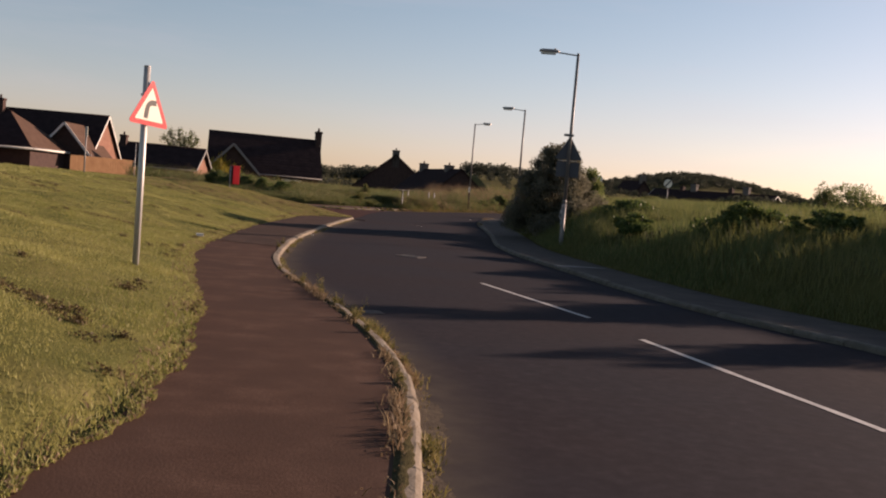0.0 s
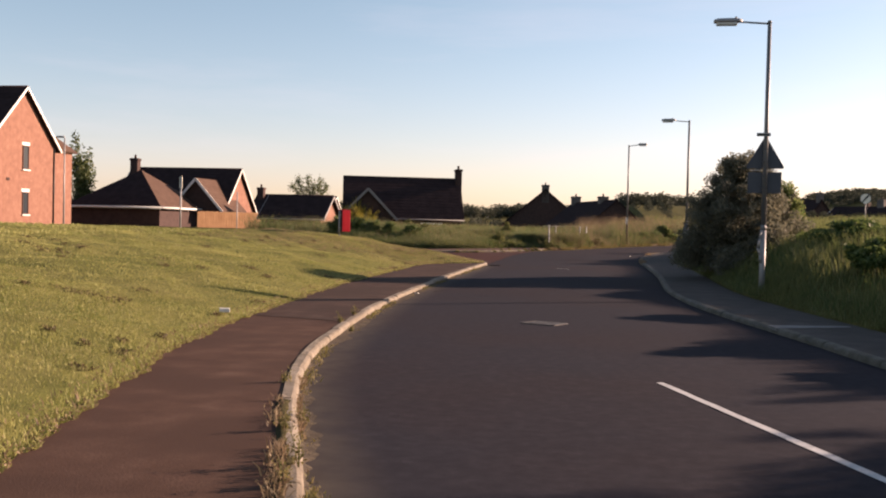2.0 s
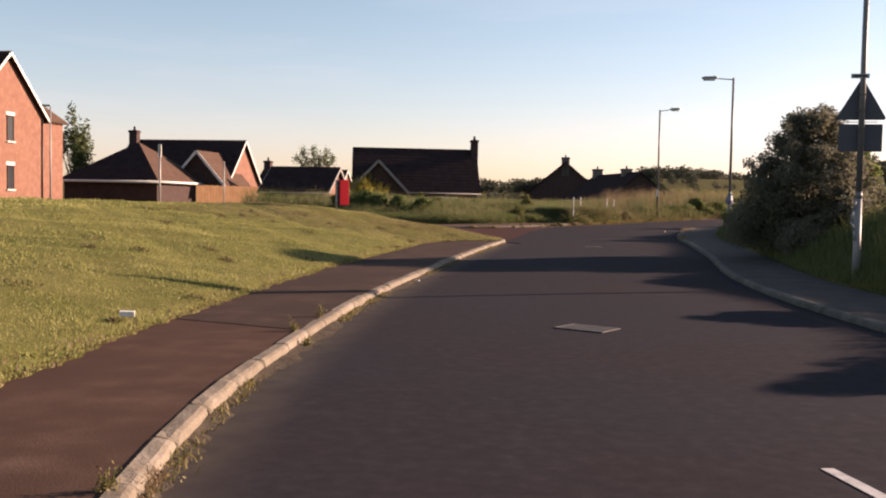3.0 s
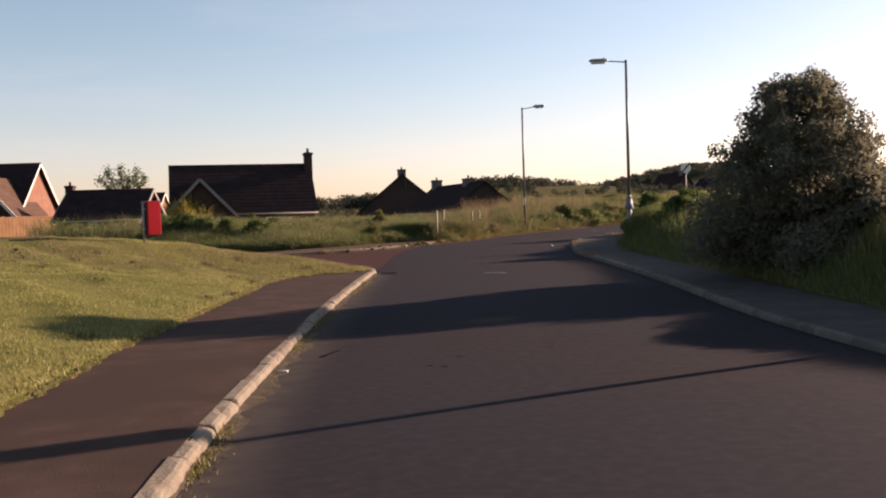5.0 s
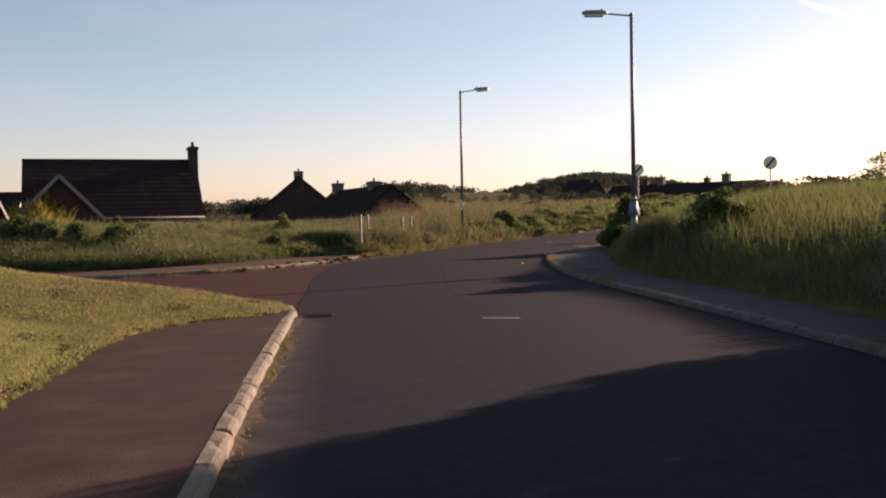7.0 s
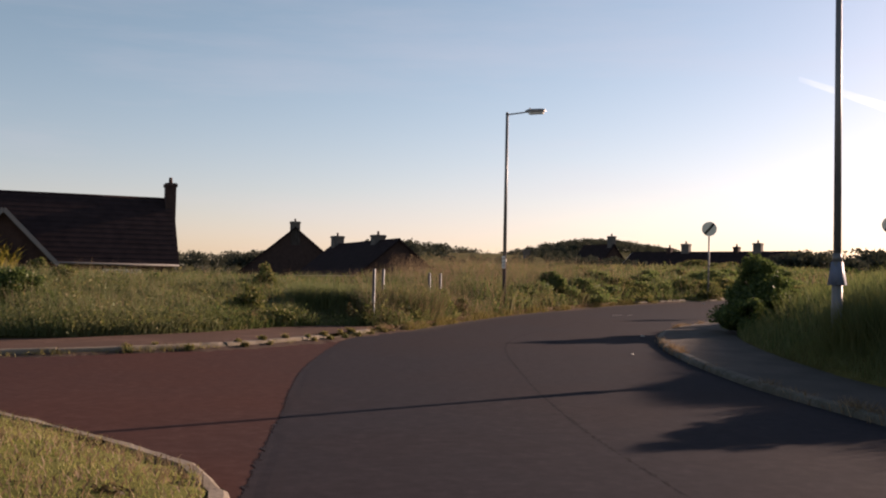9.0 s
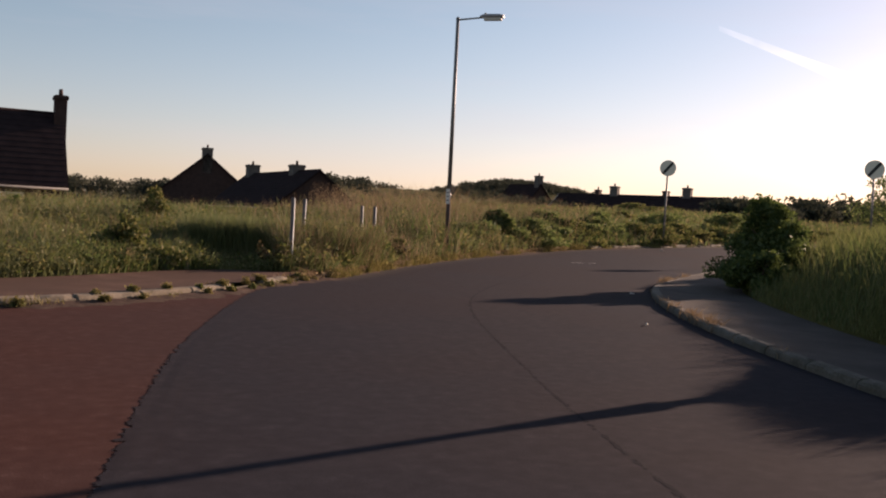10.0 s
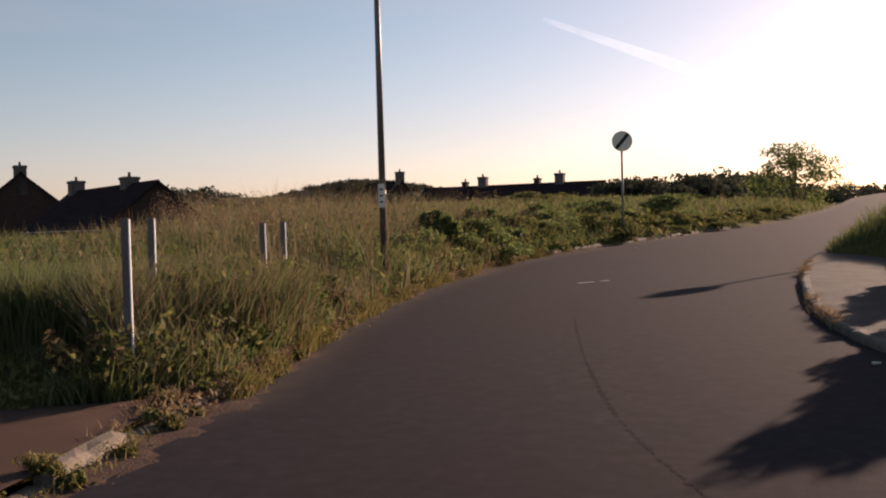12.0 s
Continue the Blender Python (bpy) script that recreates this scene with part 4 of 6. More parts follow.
def roof_slab(a, b, c, d, thick=0.12):
    """A roof plane with thickness, from four corners given anticlockwise from above."""
    bm = bmesh.new()
    top = [bm.verts.new(p) for p in (a, b, c, d)]
    n = (Vector(b) - Vector(a)).cross(Vector(d) - Vector(a)).normalized()
    low = [bm.verts.new(Vector(p) - n * thick) for p in (a, b, c, d)]
    bm.faces.new(top)
    bm.faces.new(low[::-1])
    for i in range(4):
        bm.faces.new((top[(i + 1) % 4], top[i], low[i], low[(i + 1) % 4]))
    bmesh.ops.recalc_face_normals(bm, faces=bm.faces)
    return bm


def tile_rows(parent, a, b, c, d, mat, rows=14):
    """Courses of tiles: thin lapped strips on a roof plane (a, b along the eave; d, c along the ridge)."""
    a, b, c, d = (Vector(p) for p in (a, b, c, d))
    n = (b - a).cross(d - a).normalized()
    bm = bmesh.new()
    for r in range(rows):
        t0, t1 = r / rows, min(1, (r + 1.15) / rows)
        p = [a.lerp(d, t0) + n * 0.03, b.lerp(c, t0) + n * 0.03, b.lerp(c, t1) + n * 0.015, a.lerp(d, t1) + n * 0.015]
        q = [a.lerp(d, t0) + n * 0.005, b.lerp(c, t0) + n * 0.005]
        v = [bm.verts.new(x) for x in p + q]
        bm.faces.new(v[:4])
        bm.faces.new((v[0], v[4], v[5], v[1]))
    bmesh.ops.recalc_face_normals(bm, faces=bm.faces)
    return part("tile_course", bm, mat, parent)


def gable_block(s, L, D, z0, eave, ridge, wall, roofm, over=0.3, barge=True, trim=None, board=None):
    """Ridge along x. Walls with gables, two roof planes, bargeboards and gutters."""
    pts = [(-D / 2, z0), (D / 2, z0), (D / 2, eave), (0, ridge - 0.1), (-D / 2, eave)]
    bm = prism(pts, -L / 2, L / 2)
    bmesh.ops.rotate(bm, cent=(0, 0, 0), matrix=Matrix.Rotation(radians(90), 3, "Z"), verts=bm.verts)
    part("wall", bm, wall, s)
    k = (ridge - eave) / (D / 2)
    x0, x1, e = -L / 2 - over, L / 2 + over, D / 2 + over
    ze = eave - over * k
    for sgn in (-1, 1):
        p = [(x0, sgn * e, ze), (x1, sgn * e, ze), (x1, 0, ridge), (x0, 0, ridge)]
        if sgn > 0:
            p = [p[1], p[0], p[3], p[2]]
        r = part("roof", roof_slab(*p), roofm, s)
        tile_rows(r, *p, roofm)
        part("gutter", tube((x0, sgn * (e + 0.05), ze - 0.03), (x1, sgn * (e + 0.05), ze - 0.03), 0.05, 0.05, 8), trim or M_TRIM, s)
    part("ridge_tiles", tube((x0, 0, ridge - 0.03), (x1, 0, ridge - 0.03), 0.1, 0.1, 8), roofm, s)
    if barge:
        for gx2 in (x0 - 0.02, x1 + 0.02):
            for sgn in (-1, 1):
                a, b = Vector((gx2, sgn * e, ze - 0.06)), Vector((gx2, 0, ridge - 0.06))
                mid, ln = (a + b) / 2, (b - a).length
                bm = box((0.04, ln, 0.15), (0, 0, 0))
                an = math.atan2(b.z - a.z, b.y - a.y)
                bmesh.ops.transform(bm, matrix=Matrix.Translation(mid) @ Matrix.Rotation(an, 4, "X"), verts=bm.verts)
                part("bargeboard", bm, board or M_WHITE, s)


def chimney(s, x, y, z0, z1, w=0.55, d=0.7, mat=None, pots=1):
    st = part("chimney", box((w, d, z1 - z0), (x, y, (z0 + z1) / 2), 0.02), mat or M_DKBRICK, s)
    part("chimney_cap", box((w + 0.12, d + 0.12, 0.16), (x, y, z1 - 0.12), 0.02), mat or M_DKBRICK, st)
    for k in range(pots):
        o = (k - (pots - 1) / 2) * 0.3
        part("chimney_pot", tube((x, y + o, z1), (x, y + o, z1 + 0.32), 0.11, 0.085, 10), M_DKBRICK, st)


def window(s, x, y, z, w, h, face, trim=None):
    """face: the outward normal, 'x' or 'y-'."""
    def put(name, sx, sz, cx, cz, t, mat, off):
        if face == "x":
            return part(name, box((t, sx, sz), (x + off, y + cx, z + cz), 0.005), mat, s)
        return part(name, box((sx, t, sz), (x + cx, y - off, z + cz), 0.005), mat, s)
    put("window_pane", w, h, 0, 0, 0.04, M_GLASS, 0.0)
    for q in (-1, 1):
        put("window_frame", 0.07, h, q * w / 2, 0, 0.09, trim or M_WHITE, 0.01)
        put("window_frame", w + 0.07, 0.07, 0, q * h / 2, 0.09, trim or M_WHITE, 0.01)
    put("window_sill", w + 0.24, 0.08, 0, -h / 2 - 0.08, 0.16, M_WHITE, 0.04)
    put("window_lintel", w + 0.24, 0.2, 0, h / 2 + 0.14, 0.05, M_WHITE, 0.01)


# dark house with the tall chimney and front gable
hA = thing("house", pose(-17.5, 91.6, 0.0, 0, 0, 15), "dark-roofed brick house with tall chimney and front gable", "house", "houses")
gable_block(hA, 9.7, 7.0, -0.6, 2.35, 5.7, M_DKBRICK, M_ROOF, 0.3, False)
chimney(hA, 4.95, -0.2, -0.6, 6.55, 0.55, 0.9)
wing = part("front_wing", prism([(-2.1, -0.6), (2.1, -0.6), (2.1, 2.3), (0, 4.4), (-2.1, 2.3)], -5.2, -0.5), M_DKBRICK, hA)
WING_X = -3.05
wing.data.transform(Matrix.Translation((WING_X, 0, 0)))
for sgn in (-1, 1):
    xe = WING_X + sgn * 2.45
    p = [(xe, -5.5, 1.98), (xe, -0.3, 1.98), (WING_X, -0.3, 4.55), (WING_X, -5.5, 4.55)]
    if sgn < 0:
        p = [p[1], p[0], p[3], p[2]]
    r = part("wing_roof", roof_slab(*p), M_ROOF, hA)
    tile_rows(r, *p, M_ROOF, 9)
    a, b = Vector((xe, -5.53, 1.9)), Vector((WING_X, -5.53, 4.47))
    bm = box(((b - a).length, 0.05, 0.2), (0, 0, 0))
    bmesh.ops.transform(bm, matrix=Matrix.Translation((a + b) / 2) @ Matrix.Rotation(-math.atan2(b.z - a.z, b.x - a.x), 4, "Y"), verts=bm.verts)
    part("bargeboard", bm, M_TRIM, hA)
window(hA, 2.4, -3.5, 1.0, 1.6, 1.1, "y-")

# brick bungalow with a hipped wing
hC = thing("bungalow", pose(-36.7, 89.6, 0.0, 0, 0, 0), "red brick bungalow with hipped wing and white bargeboards", "house", "houses")
gable_block(hC, 9.8, 7.4, -0.6, 2.5, 6.15, M_BRICK, M_ROOF, 0.3)
chimney(hC, -4.6, -0.6, 4.0, 6.95, 0.7, 0.6)
hip = [(-4.2, -12.8, 2.5), (3.75, -12.8, 2.5), (3.75, -3.5, 2.5), (-4.2, -3.5, 2.5)]
apex0, apex1 = (-0.2, -8.2, 5.5), (-0.2, -8.2, 5.5)
# of the four slopes only the sun-facing one takes the sunlit brown
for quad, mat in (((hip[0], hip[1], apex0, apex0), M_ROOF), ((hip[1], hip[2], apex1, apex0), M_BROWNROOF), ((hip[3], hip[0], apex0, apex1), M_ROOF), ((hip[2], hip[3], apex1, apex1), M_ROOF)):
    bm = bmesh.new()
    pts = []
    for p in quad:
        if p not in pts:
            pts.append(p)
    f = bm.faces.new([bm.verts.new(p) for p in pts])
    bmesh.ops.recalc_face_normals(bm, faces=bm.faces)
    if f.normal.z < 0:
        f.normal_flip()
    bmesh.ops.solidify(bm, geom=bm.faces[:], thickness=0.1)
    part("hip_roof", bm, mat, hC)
# the wing faces away from the sun: its shade is in the brick colour
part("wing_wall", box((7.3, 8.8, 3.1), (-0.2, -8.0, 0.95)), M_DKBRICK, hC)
for a, b in (((-4.3, -12.9, 2.42), (3.85, -12.9, 2.42)), ((3.85, -12.9, 2.42), (3.85, -3.6, 2.42))):
    part("fascia", tube(a, b, 0.1, 0.1, 6), M_WHITE, hC)
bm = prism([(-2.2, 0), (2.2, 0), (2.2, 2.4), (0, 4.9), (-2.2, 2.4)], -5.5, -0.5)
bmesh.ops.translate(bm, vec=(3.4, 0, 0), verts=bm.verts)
# same darker brick, painting the shade of the front
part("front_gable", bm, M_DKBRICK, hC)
for sgn in (-1, 1):
    xe = 3.4 + sgn * 2.6
    p = [(xe, -5.8, 2.1), (xe, -0.3, 2.1), (3.4, -0.3, 5.05), (3.4, -5.8, 5.05)]
    if sgn < 0:
        p = [p[1], p[0], p[3], p[2]]
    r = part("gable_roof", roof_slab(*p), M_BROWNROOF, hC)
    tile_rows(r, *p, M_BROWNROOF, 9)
    a, b = Vector((xe, -5.83, 2.02)), Vector((3.4, -5.83, 4.97))
    bm = box(((b - a).length, 0.05, 0.2), (0, 0, 0))
    bmesh.ops.transform(bm, matrix=Matrix.Translation((a + b) / 2) @ Matrix.Rotation(-math.atan2(b.z - a.z, b.x - a.x), 4, "Y"), verts=bm.verts)
    part("bargeboard", bm, M_WHITE, hC)

# timber fence beside the bungalow
fence = thing("fence", pose(-28.8, 74.0, 0.15), "orange-brown close-boarded timber garden fence", "fence")
board = bm_mesh("board", box((0.2, 0.025, 2.6), (0.1, 0, 0.75), 0.004), M_FENCE)
for x0, y0, turn, count in ((0, 0, 49, 25), (3.5, 4.0, 79, 17)):
    cx, cy = math.cos(radians(turn)), math.sin(radians(turn))
    for k in range(count):
        ob = new("board", board)
        ob.parent = fence
        ob.matrix_basis = pose(x0 + k * 0.21 * cx, y0 + k * 0.21 * cy, random.Random(k + turn).uniform(-0.02, 0.02), 0, 0, turn)
    ln = count * 0.21
    bm = box((ln, 0.06, 0.08), (ln / 2, 0.045, 1.6))
    bmesh.ops.transform(bm, matrix=pose(x0, y0, 0, 0, 0, turn), verts=bm.verts)
    part("rail", bm, M_FENCE, fence)

# two-storey brick house with a gable end
hF = thing("house", pose(-41.95, 66.0, 0.0), "two-storey red brick house with white bargeboards", "house", "houses")
gable_block(hF, 9.0, 7.6, -0.5, 6.35, 10.0, M_BRICK, M_ROOF, 0.3, True, M_WHITE)
window(hF, 4.5, 0.3, 5.4, 0.6, 1.5, "x", M_DKBRICK)
window(hF, 4.5, 0.3, 2.4, 0.6, 1.4, "x", M_DKBRICK)
part("air_vent", box((0.06, 0.3, 0.18), (4.52, -1.6, 3.9), 0.01), M_DKBRICK, hF)
part("downpipe", tube((4.55, 3.6, 0.0), (4.55, 3.6, 6.2), 0.05, 0.05, 8), M_SIGNBLACK, hF)
for zz in (5.2, 2.2):
    window(hF, 2.4, -3.8, zz, 1.3, 1.2, "y-")
part("bay_window", box((1.6, 0.7, 1.8), (2.6, -4.1, 1.9), 0.05), M_WHITE, hF)
part("rear_wing", box((5.0, 3.6, 6.9), (1.2, 5.5, 2.9)), M_BRICK, hF)
for sgn in (-1, 1):
    p = [(1.2 + sgn * 2.8, 3.0, 6.25), (1.2 + sgn * 2.8, 7.6, 6.25), (1.2, 5.6, 8.7), (1.2, 3.0, 8.7)]
    if sgn < 0:
        p = [p[1], p[0], p[3], p[2]]
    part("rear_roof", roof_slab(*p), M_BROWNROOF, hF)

# low garage with a gable end
hG = thing("garage", pose(-19.9, 70.5, 0.0), "low dark-roofed garage with a brick gable", "garage")
gable_block(hG, 4.0, 4.2, -0.8, 1.95, 3.35, M_BRICK, M_ROOF, 0.25, True, M_POLE, M_TRIM)
for y in (-2.13, 2.13):
    part("dark_side_panel", box((3.9, 0.05, 2.6), (-0.1, y, 0.55)), M_DKBRICK, hG)
window(hG, -0.6, -2.1, 1.0, 1.2, 0.9, "y-")

# low house behind the garage
hH = thing("house", pose(-31.75, 102.0, 0.0), "low dark-roofed house with one chimney behind", "house", "houses")
gable_block(hH, 5.4, 6.5, -0.6, 2.1, 4.3, M_DKBRICK, M_ROOF, 0.2, False)
chimney(hH, -2.3, -0.5, 2.0, 5.0, 0.65, 0.65)

# far roof beyond the garage
hI = thing("house", pose(-31.6, 112.0, 0.0), "far low dark-roofed house with a brick gable", "house", "houses")
gable_block(hI, 4.6, 5.0, -0.6, 2.5, 4.5, M_BRICK, M_ROOF, 0.2, True)

# small white-gabled shed by the fence
sh = thing("shed", pose(-22.6, 76.5, 0.0, 0, 0, 90), "small garden shed with white gable boards", "shed")
gable_block(sh, 2.0, 1.6, -0.5, 1.3, 1.95, M_DKBRICK, M_ROOF, 0.15)

# row of cottages beyond the meadow
row_dir = math.degrees(math.atan2(131 - 116, -3.5 - 1.3))
hB = thing("cottage_row", pose(-1.25, 124.6, 0.0, 0, 0, row_dir), "row of low stone cottages with squat pale chimneys", "house", "houses")
gable_block(hB, 17.5, 7.0, -1.0, 2.0, 4.85, M_DKBRICK, M_ROOF, 0.2, False)
chimney(hB, -3.9, 0, 3.5, 5.35, 1.0, 1.0, M_STONE)
chimney(hB, 7.3, 0, 3.5, 5.65, 1.0, 1.0, M_STONE)
hB2 = thing("house", pose(-8.3, 145.0, 0.0, 0, 0, 96), "steep-roofed cottage with one chimney at the gable", "house", "houses")
gable_block(hB2, 8.0, 13.5, -1.0, 1.3, 6.9, M_DKBRICK, M_ROOF, 0.2, False)
chimney(hB2, -3.5, 0, 5.0, 7.5, 1.0, 1.0, M_STONE)

# houses near the wooded hill
hD = thing("house", pose(31.2, 164.8, 0.0, 0, 0, 108), "far steep-roofed house with a pale chimney", "house", "houses")
gable_block(hD, 7.0, 5.6, -1.0, 3.4, 6.8, M_DKBRICK, M_ROOF, 0.2, False)
chimney(hD, -3.0, 0, 5.0, 7.9, 0.8, 0.8, M_STONE, 1)
hE = thing("terrace", pose(40.2, 148.0, 0.0, 0, 0, -46), "long low terrace with dark roof and several chimneys", "house", "houses")
gable_block(hE, 20.5, 7.0, -1.0, 3.4, 5.6, M_DKBRICK, M_ROOF, 0.25, True)
for x, top, w in ((-5.4, 6.15, 0.55), (-3.3, 6.6, 0.95), (3.0, 6.2, 0.6), (5.5, 6.6, 0.95)):
    chimney(hE, x, 0, 4.8, top, w, 0.7, M_STONE if w > 0.7 else M_DKBRICK)
hE2 = thing("house", pose(19.5, 165.0, 0.0, 0, 0, 0), "far low house with a chimney under the hill", "house", "houses")
gable_block(hE2, 7.0, 6.0, -1.0, 2.6, 4.6, M_STONE, M_ROOF, 0.2, False)
chimney(hE2, 2.0, 0, 4.0, 6.0, 0.8, 0.8, M_STONE)

# ---- vegetation ----


def blades(px, py, pz, height, width, lean, rng, segs=2):
    """Grass blades as bent tapering strips; arrays of foot places and heights."""
    n = len(px)
    an = rng.uniform(0, 2 * np.pi, n)
    la = rng.uniform(0, 2 * np.pi, n)
    k = lean * height * rng.uniform(0.3, 1.2, n)
    wx, wy = np.cos(an) * width / 2, np.sin(an) * width / 2
    lx, ly = np.cos(la) * k, np.sin(la) * k
    if segs == 1:
        v = np.stack([np.stack([px - wx, py - wy, pz], 1), np.stack([px + wx, py + wy, pz], 1), np.stack([px + lx, py + ly, pz + height], 1)], 1)
        t = np.arange(n)[:, None] * 3 + np.array([[0, 1, 2]])
        return v.reshape(-1, 3), t
    h1 = height * 0.55
    v = np.stack([
        np.stack([px - wx, py - wy, pz], 1), np.stack([px + wx, py + wy, pz], 1),
        np.stack([px - wx * 0.8 + lx * 0.3, py - wy * 0.8 + ly * 0.3, pz + h1], 1), np.stack([px + wx * 0.8 + lx * 0.3, py + wy * 0.8 + ly * 0.3, pz + h1], 1),
        np.stack([px + lx, py + ly, pz + height], 1)], 1)
    b = np.arange(n)[:, None, None] * 5
    t = b + np.array([[[0, 1, 3], [0, 3, 2], [2, 3, 4]]])
    return v.reshape(-1, 3), t.reshape(-1, 3)


def leaves(cx, cy, cz, size, rng):
    """Small four-cornered leaves at the given places, turned at random."""
    n = len(cx)
    u = rng.normal(size=(n, 3))
    u /= np.linalg.norm(u, axis=1)[:, None]
    w = np.cross(u, rng.normal(size=(n, 3)))
    w /= np.linalg.norm(w, axis=1)[:, None] + 1e-9
    c = np.stack([cx, cy, cz], 1)
    s = (np.asarray(size) * rng.uniform(0.6, 1.3, n))[:, None]
    v = np.stack([c - u * s, c + w * s * 0.45, c + u * s, c - w * s * 0.45], 1).reshape(-1, 3)
    b = np.arange(n)[:, None, None] * 4
    return v, (b + np.array([[[0, 1, 2], [0, 2, 3]]])).reshape(-1, 3)


def stuff(name, v, t, mat, label, category):
    return tagged(new(name, fast_mesh(name, v, t, mat)), label, category, kind="stuff")


def join(pairs):
    vs, ts, o = [], [], 0
    for v, t in pairs:
        vs.append(v)
        ts.append(t + o)
        o += len(v)
    return np.vstack(vs), np.vstack(ts)


def scatter(rng, n, x0, x1, y0, y1, poly, edge, d0=0.0, d1=1e9):
    px, py = rng.uniform(x0, x1, n), rng.uniform(y0, y1, n)
    k = inside(poly, px, py)
    px, py = px[k], py[k]
    d = dist_to(edge, px, py)
    k = (d > d0) & (d < d1)
    return px[k], py[k], d[k]


def patchy(px, py, s=1.0, seed=0.0):
    """A smooth 0 to 1 field for clumps."""
    a = np.sin(px * 0.9 * s + seed) * np.sin(py * 0.8 * s + 1.3 * seed) + np.sin(px * 0.37 * s - py * 0.52 * s + seed) + 0.6 * np.sin(px * 2.3 * s + py * 1.9 * s + seed * 2)
    return np.clip(a / 4.4 + 0.5, 0, 1)


rng = np.random.default_rng(7)
# mown lawn
sets = []
for n, x0, x1, y0, y1, h, w in ((430000, -13, -1, -1, 22, 0.036, 0.011), (330000, -16, -4, 18, 50, 0.036, 0.016), (70000, -30, -13, 0, 50, 0.07, 0.05)):
    px, py, d = scatter(rng, n, x0, x1, y0, y1, P_LAWN, E_LAWN, -0.02)
    k = rng.uniform(0, 1, len(px)) < 0.45 + 0.55 * patchy(px, py, 2.2, 1.0)
    px, py, d = px[k], py[k], d[k]
    hh = h * rng.uniform(0.6, 1.4, len(px)) * (0.6 + 0.7 * patchy(px, py, 2.6, 4.0) ** 2 + 0.35 * patchy(px, py, 0.7, 2.0)) * np.clip(0.25 + 0.9 * dist_to(E_SIDE, px, py), 0, 1) * np.interp(py, [36, 41], [1.0, 0.6])
    sets.append(blades(px, py, ground_z(px, py) - 0.01, hh, w, 0.6, rng, 1))
px, py, d = scatter(rng, 90000, -11, -4, 41, 50, P_LAWN, E_LAWN, -0.02)
k = rng.uniform(0, 1, len(px)) < 0.15 + 0.85 * patchy(px, py, 3.1, 7.0)
px, py = px[k], py[k]
sets.append(blades(px, py, ground_z(px, py) - 0.01, rng.uniform(0.015, 0.06, len(px)), 0.01, 0.9, rng, 1))
stuff("lawn_grass", *join(sets), M_LAWN, "short sunlit yellow-green mown lawn grass", "grass")
# longer tufts at the lawn edge, dead and curled
px, py, d = scatter(rng, 90000, -9, -1, -1, 49, P_LAWN, E_LAWN, -0.05, 0.28)
k = rng.uniform(0, 1, len(px)) < 0.25 + 0.75 * patchy(px, py, 3.0, 2.0)
px, py = px[k], py[k]
cx, cy, d = scatter(rng, 120000, -13, -4, 36, 50, P_LAWN, E_LAWN, -0.02)
k = rng.uniform(0, 1, len(cx)) < np.interp(cy, [37, 41, 44], [0.0, 0.35, 0.6]) * patchy(cx, cy, 1.4, 17.0)
px, py = np.concatenate([px, cx[k]]), np.concatenate([py, cy[k]])
stuff("edge_grass", *blades(px, py, ground_z(px, py) - 0.01, rng.uniform(0.03, 0.075, len(px)), 0.011, 1.0, rng, 2), M_DRY, "dry straw-coloured grass spilling over the footway edge", "grass")

# tufts and clods that spill from the lawn onto the footway
lawn_line = C_LAWN[(C_LAWN[:, 1] > -2) & (C_LAWN[:, 1] < 42.6)]
seg = np.concatenate([[0], np.cumsum(np.linalg.norm(np.diff(lawn_line, axis=0), axis=1))])
s = rng.uniform(0, seg[-1], 26000)
wob = 0.03 * np.sin(s * 2.1 + np.sin(s * 0.7)) + 0.025 * np.sin(s * 5.3 + 2 * np.sin(s * 1.3)) + 0.025 * np.sin(s * 11.7 + s * s * 0.05)
off = np.minimum(np.abs(rng.normal(0, 0.05, len(s))) * -1 + 0.05 + wob, 0.16)
nrm = shifted(lawn_line, 1.0) - lawn_line
ex = np.interp(s, seg, lawn_line[:, 0]) + off * np.interp(s, seg, nrm[:, 0])
ey = np.interp(s, seg, lawn_line[:, 1]) + off * np.interp(s, seg, nrm[:, 1])
ez = road_z(ex, ey) + 0.088
half = len(s) * 3 // 5
stuff("edge_tufts", *blades(ex[:half], ey[:half], ez[:half], rng.uniform(0.015, 0.05, half), 0.012, 1.0, rng, 2), M_LAWN, "ragged grass tufts overhanging the footway edge", "grass")
stuff("edge_thatch", *leaves(ex[half:], ey[half:], ez[half:] + rng.uniform(0.005, 0.03, len(s) - half), 0.016, rng), M_DRY, "dead straw and clods along the footway edge", "grass")

# withered weeds in the lawn and curled clods at its edge
cx, cy, d = scatter(rng, 420, -13, -1.5, 0, 46, P_LAWN, E_LAWN, 0.0)
k = (patchy(cx, cy, 1.1, 21.0) > 0.55) | (d < 0.35)
scuff = np.linspace(0, 1, 14)
cx = np.concatenate([cx[k], -4.5 + 1.9 * scuff + rng.normal(0, 0.1, 14)])
cy = np.concatenate([cy[k], 9.4 - 1.9 * scuff + rng.normal(0, 0.12, 14)])
j = np.repeat(np.arange(len(cx)), 70)
rad = rng.uniform(0.02, 0.085, len(cx))[j]
lx, ly = cx[j] + rng.normal(0, 1, len(j)) * rad * 1.6, cy[j] + rng.normal(0, 1, len(j)) * rad
stuff("lawn_weeds", *leaves(lx, ly, ground_z(lx, ly) + rng.uniform(0.0, 0.06, len(j)), 0.02, rng), M_BROWN, "brown withered weeds dotted over the lawn", "weeds")

